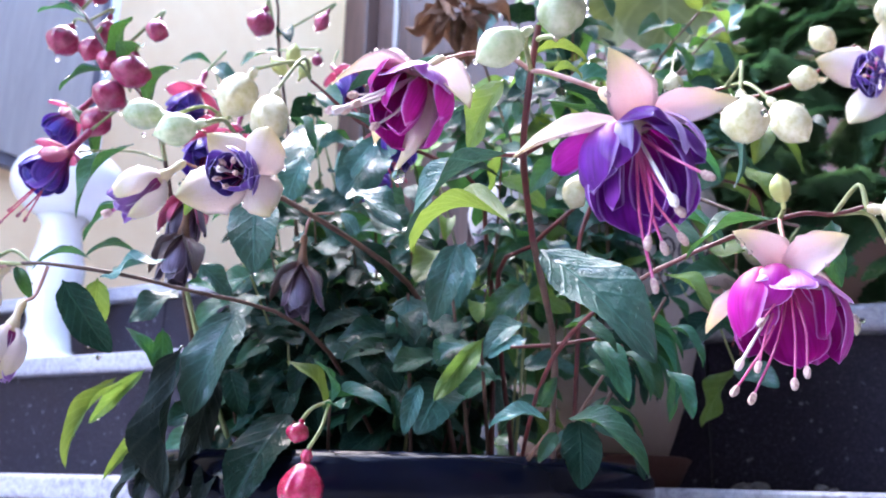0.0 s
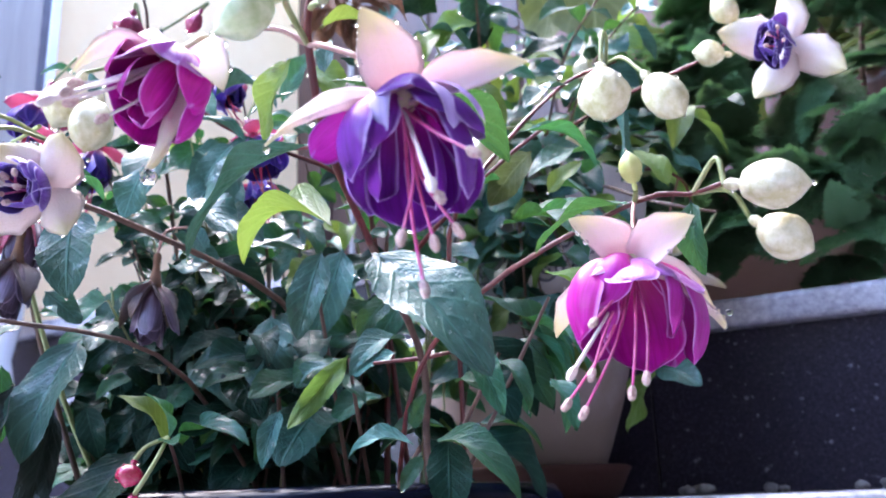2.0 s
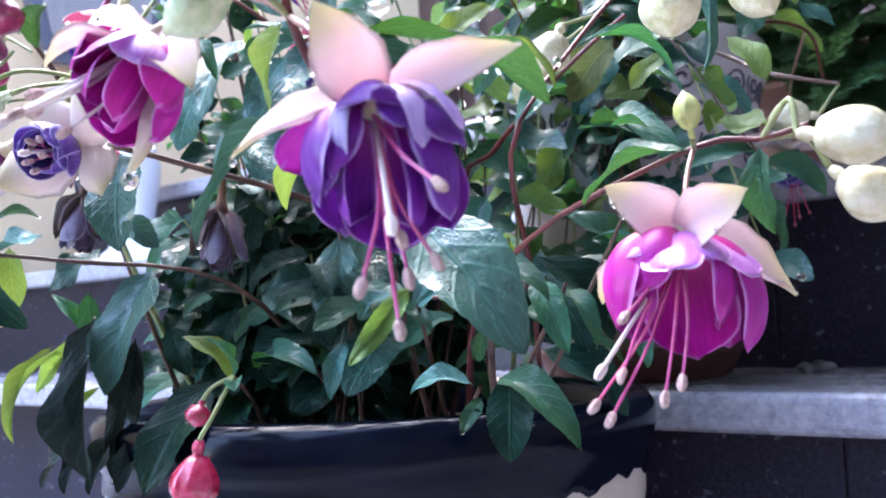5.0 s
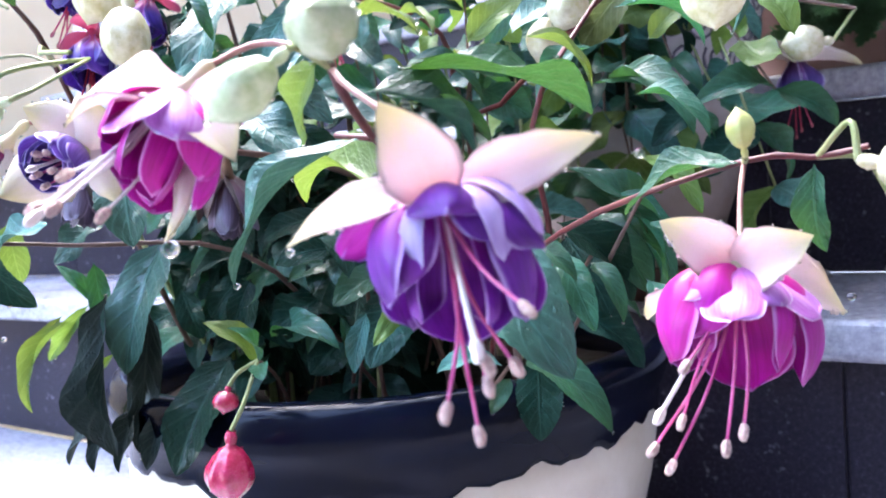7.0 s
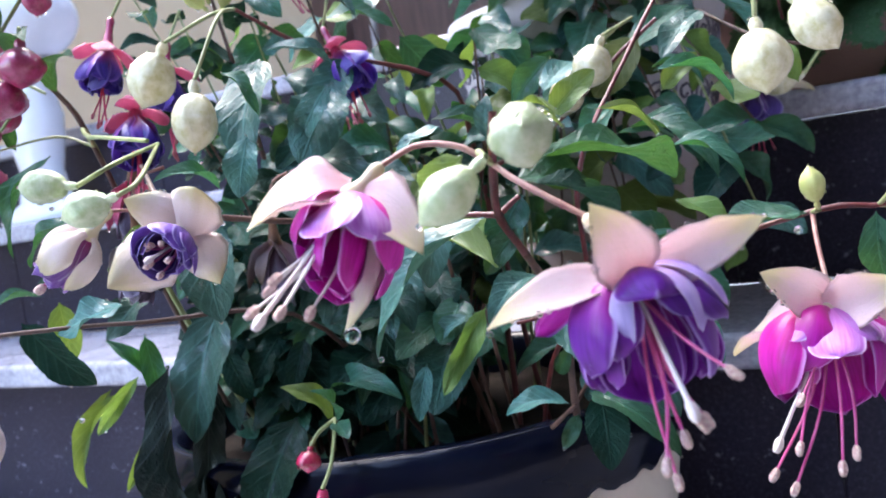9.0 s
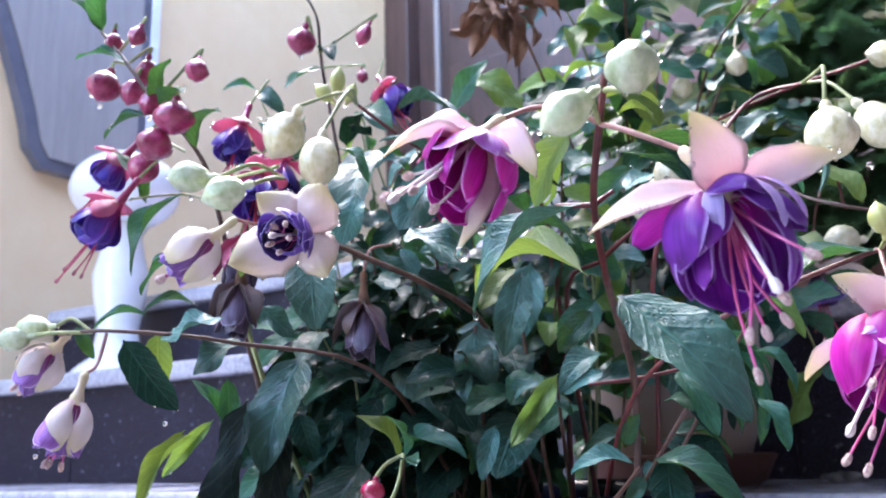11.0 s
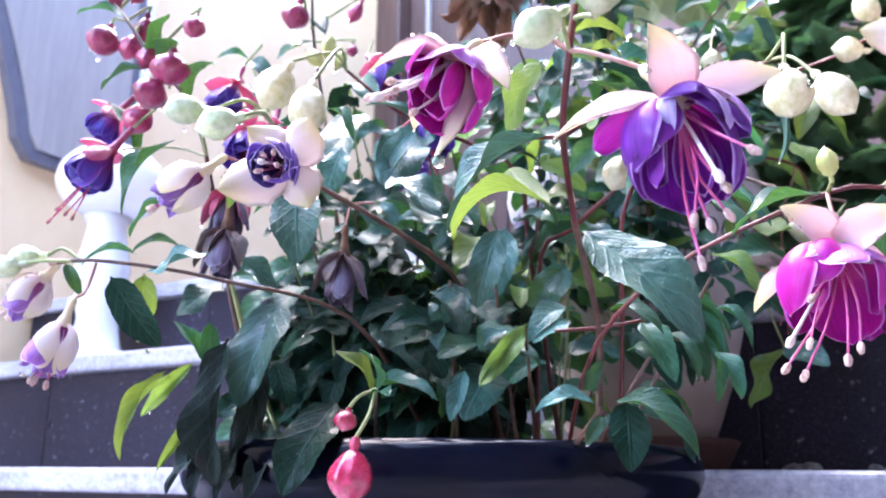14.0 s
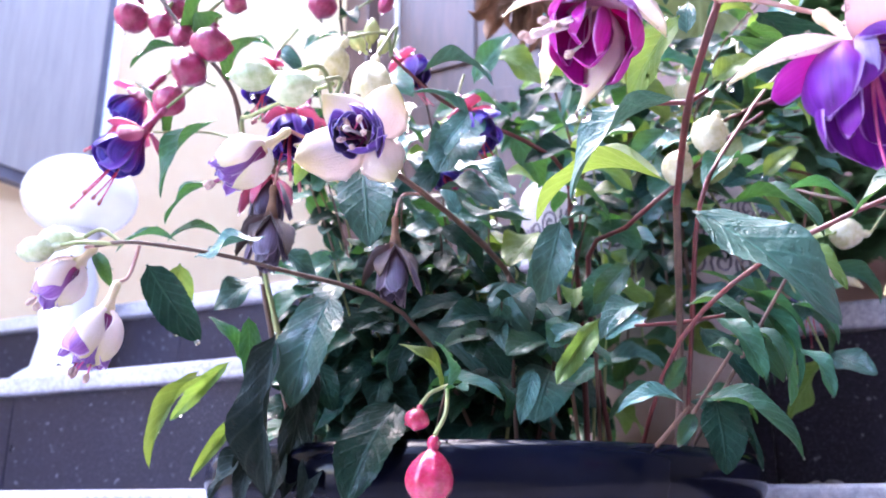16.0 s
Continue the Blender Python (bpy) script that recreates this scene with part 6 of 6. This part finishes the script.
SPRAYS = [spray_mesh(i) for i in range(4)]
rnd = random.Random(33)
for i in range(9):
    x = -0.14 + i * 0.09
    stem(conifer, [(x, 1.04, 0.44), (x + rnd.uniform(-0.03, 0.03), 1.0, 0.6), (x + rnd.uniform(-0.05, 0.05), 0.97, 0.7 + 0.02 * i)], 0.006, 0.002, STEM_BROWN, 8, "branch")
for i in range(300):
    x = -0.19 + 0.34 * rnd.random() ** 1.15
    top = 0.6 + 0.3 * max(0, min(1, (x + 0.17) / 0.12))
    z = rnd.uniform(0.39 if x > -0.14 else 0.48, top)
    y = 0.96 - rnd.uniform(0, 0.07) * (1 - 0.8 * (z - 0.42) / 0.4)
    ln = rnd.uniform(0.05, 0.11)
    d = Vector((rnd.uniform(-0.8, 0.8), rnd.uniform(-1.0, -0.2), rnd.uniform(-0.9, 0.5))).normalized()
    part("spray", SPRAYS[i % 4], None, conifer, "", frame_to((x, y + 0.03, z), Vector((x, y + 0.03, z)) + d * ln, (rnd.uniform(-.4, .4), -0.5, 0.8)))

# ---- the broad-leaved shrub on the landing ----
shrub = thing("broad_leaved_shrub", (0.1, 1.5, 0.52), "tall shrub with broad dull green leaves and brown stems", "shrub")
tub = thing("plant_tub", (0.1, 1.54, 0.52), "dark brown tub on the landing", "plant pot")
part("body", lathe("body", [(0.0, 0.0), (0.11, 0.0), (0.12, 0.01), (0.15, 0.2), (0.16, 0.21), (0.16, 0.235), (0.15, 0.24), (0.14, 0.22), (0.0, 0.215)], 48), DOOR_WOOD, tub)
rnd = random.Random(8)
for i in range(17):
    a = rnd.uniform(0, 6.283)
    foot = Vector((0.1 + 0.08 * math.cos(a), 1.54 + 0.08 * math.sin(a), 0.73))
    top = foot + Vector((rnd.uniform(-0.6, 0.45), rnd.uniform(-0.4, -0.1), rnd.uniform(-0.1, 0.55)))
    path = spline([foot, foot.lerp(top, 0.5) + Vector((0, 0, 0.12)), top], 8)
    stem(shrub, [foot, foot.lerp(top, 0.5) + Vector((0, 0, 0.12)), top], 0.006, 0.003, STEM_BROWN, 10)
    for j in range(2, 9):
        for sgn in (1, -1):
            if rnd.random() < 0.2:
                continue
            dirn = Vector((rnd.uniform(-1, 1), rnd.uniform(-1, 0.3), rnd.uniform(-1.0, 0.1))).normalized()
            leaf(shrub, path[j], path[j] + dirn * rnd.uniform(0.08, 0.17), "broad", rnd.randrange(5), (rnd.uniform(-.3, .3), rnd.uniform(-1, -0.2), 0.6), 1.25)

leaf(shrub, (-0.24, 1.07, 0.93), (-0.235, 1.03, 0.70), "broad", 2, (0.2, -0.9, 0.3), 1.3)
leaf(shrub, (-0.30, 1.08, 0.9), (-0.315, 1.05, 0.74), "broad", 4, (0.1, -0.9, 0.4), 1.1)
stem(shrub, [(0.08, 1.5, 0.74), (-0.1, 1.25, 0.98), (-0.24, 1.07, 0.93), (-0.3, 1.08, 0.9)], 0.006, 0.003, STEM_BROWN, 12)

# ---- dried seed head above the red fuchsia ----
dried = thing("dried_flower", (-0.28, 0.6, 0.5), "brown dried flower head on a thin stalk", "dried flower")
stem(dried, [(-0.3, 0.75, z2), (-0.3, 0.66, 0.5), (-0.288, 0.56, 0.545)], 0.0018, 0.0012, DRY, 10, "stalk")
DRY_LEAVES = [leaf_mesh("bract", 0.35, 0.3, 0.7, 0.5, 0.9, i, DRY, False) for i in range(3)]
rnd = random.Random(12)
for i in range(34):
    d = Vector((rnd.uniform(-1, 1), rnd.uniform(-1, 1), rnd.uniform(-1.2, 0.5))).normalized()
    b = Vector((-0.287, 0.555, 0.54)) + d * 0.006
    part("bract", DRY_LEAVES[i % 3], None, dried, "", frame_to(b, b + d * rnd.uniform(0.02, 0.045), (rnd.uniform(-1, 1), rnd.uniform(-1, 1), 0.4)))

# ---- the white globe lamp on the step ----
globe = thing("globe_lamp", (-1.355, 1.045, 0.349), "white glass globe lamp on a white turned base", "lamp")
part("base", lathe("base", [(0.0, 0.001), (0.075, 0.001), (0.08, 0.01), (0.066, 0.025), (0.045, 0.04), (0.036, 0.09), (0.046, 0.15), (0.05, 0.19), (0.04, 0.23), (0.034, 0.27), (0.045, 0.285), (0.0, 0.286)], 48), WHITE_CERAMIC, globe)
part("globe", lathe("globe", [(0.1 * math.sin(math.pi * i / 24), 0.355 - 0.074 * math.cos(math.pi * i / 24)) for i in range(25)], 48), WHITE_CERAMIC, globe)

# ---- the grey shaped panel on the side wall ----
panel = thing("wall_panel", (-1.69, 1.2, 1.2), "grey framed panel with a shaped lower corner on the wall", "panel")


def panel_outline(inset):
    """The outline in y and z: a swept lower corner on the near side."""
    pts = [(1.335 - inset, 1.72), (1.335 - inset, 0.82 + inset), (1.075 + inset * 0.5, 0.82 + inset)]
    for i in range(13):
        q = i / 12
        pts.append((1.04 + inset - 0.21 * q ** 1.25, 0.86 + inset * 0.7 + 0.5 * q))
    pts.append((0.8 + inset, 1.72))
    return pts


def extrude_outline(name, pts, x0, x1, mat, parent, label=""):
    n = len(pts)
    me = bpy.data.meshes.new(name)
    me.from_pydata([(x0, y, z) for y, z in pts] + [(x1, y, z) for y, z in pts], [], [tuple(range(n, 2 * n)), tuple(reversed(range(n)))] + [(i, (i + 1) % n, n + (i + 1) % n, n + i) for i in range(n)])
    return part(name, me, mat, parent, label, Matrix())


extrude_outline("frame", panel_outline(0.0), -1.7015, -1.674, GREY_FRAME, panel)
extrude_outline("sheet", panel_outline(0.026), -1.673, -1.668, GREY_PANEL, panel, "ribbed grey sheet")
block("edge_strip", -1.7015, -1.67, 1.337, 1.362, 0.83, 1.72, WHITE_STRIP, panel, 0.002, "white edge strip")

# ---- pebbles by the foot of the riser ----
rnd = random.Random(3)
for i in range(16):
    r = rnd.uniform(0.0035, 0.0075)
    x, y = rnd.uniform(-0.17, 0.25), rnd.uniform(0.85, 0.905)

    def stone(u, v, r=r, k=i):
        a, b = math.pi * u, 2 * math.pi * v
        q = Vector((math.sin(a) * math.cos(b), math.sin(a) * math.sin(b), math.cos(a)))
        q *= r * (1 + 0.3 * noise.noise(q * 1.3 + Vector((k, 0, 0))))
        return (q.x * 1.3, q.y, q.z * 0.7)
    tagged(part("pebble", grid_mesh("pebble", stone, 7, 10, closed=True), PEBBLE, None, "", pose(x, y, 0.175 + r * 0.62, 0, 0, rnd.uniform(0, 180))), "small pale pebble on the marble tread", "pebble", "pebbles on the step")

# ---- rain drops on leaves, sepals and buds, as one fine scatter ----
rnd = random.Random(77)
dv, df = [], []
RING, ROWS_D = 7, 5


def add_drop(c, n, r, long=1.0):
    """A bead of water of radius r on the surface, its axis along n."""
    m = axis_frame(c + n * r * 0.15, n)
    k = len(dv)
    for i in range(ROWS_D + 1):
        a = math.pi * i / ROWS_D
        for j in range(RING):
            b = 2 * math.pi * j / RING
            dv.append(tuple(m @ Vector((r * math.sin(a) * math.cos(b), r * math.sin(a) * math.sin(b), -r * math.cos(a) * (0.75 if i < ROWS_D / 2 else 0.75 * long)))))
    for i in range(ROWS_D):
        for j in range(RING):
            df.append((k + i * RING + j, k + i * RING + (j + 1) % RING, k + (i + 1) * RING + (j + 1) % RING, k + (i + 1) * RING + j))


SHARE = {"leaf": 12, "sepal": 22, "bud": 26, "petal": 0.7, "flower": 2, "stem": 1.5}
for ob, m in list(PLACED.items()):
    kind_of = ob.name.split(".")[0]
    if ob.type != 'MESH' or kind_of not in SHARE or m.translation.y > 0.5 and kind_of != "stem":
        continue
    top = ob.parent
    if top is None or not (top in (plant, red) or top.parent in (plant, red)):
        continue
    vs = ob.data.vertices
    want = SHARE[kind_of]
    for _ in range(int(want) + (rnd.random() < want % 1)):
        k = rnd.randrange(len(vs))
        if kind_of == "sepal" and rnd.random() < 0.7:
            k -= k % 10
        v = vs[k]
        n = (m.to_3x3() @ v.normal).normalized()
        if n.z < 0 and kind_of in ("leaf", "petal", "sepal"):
            n = -n
        add_drop(m @ v.co, n, 0.0003 + 0.0008 * rnd.random() ** 3)
# hanging drops at the tips
for c, r in (((-0.142, 0.233, 0.2675), 0.0026), ((-0.1, 0.232, 0.2655), 0.0011), ((-0.031, 0.262, 0.281), 0.0011), ((-0.014, 0.372, 0.236), 0.0014), ((-0.378, 0.253, 0.2115), 0.0012), ((-0.29, 0.258, 0.317), 0.001),
             ((-0.431, 0.312, 0.4105), 0.0017), ((-0.399, 0.322, 0.3985), 0.0013), ((-0.273, 0.321, 0.33), 0.0012), ((-0.396, 0.447, 0.484), 0.0014), ((-0.341, 0.293, 0.225), 0.0014), ((-0.157, 0.266, 0.253), 0.0011)):
    add_drop(Vector(c), Vector((0, 0, -1)), r, 1.5)
me = bpy.data.meshes.new("water_drops")
me.from_pydata(dv, [], df)
tagged(part("water_drops", finish(me), WATER), "rain drops clinging to leaves, buds and sepals", "water drops", "", "stuff")
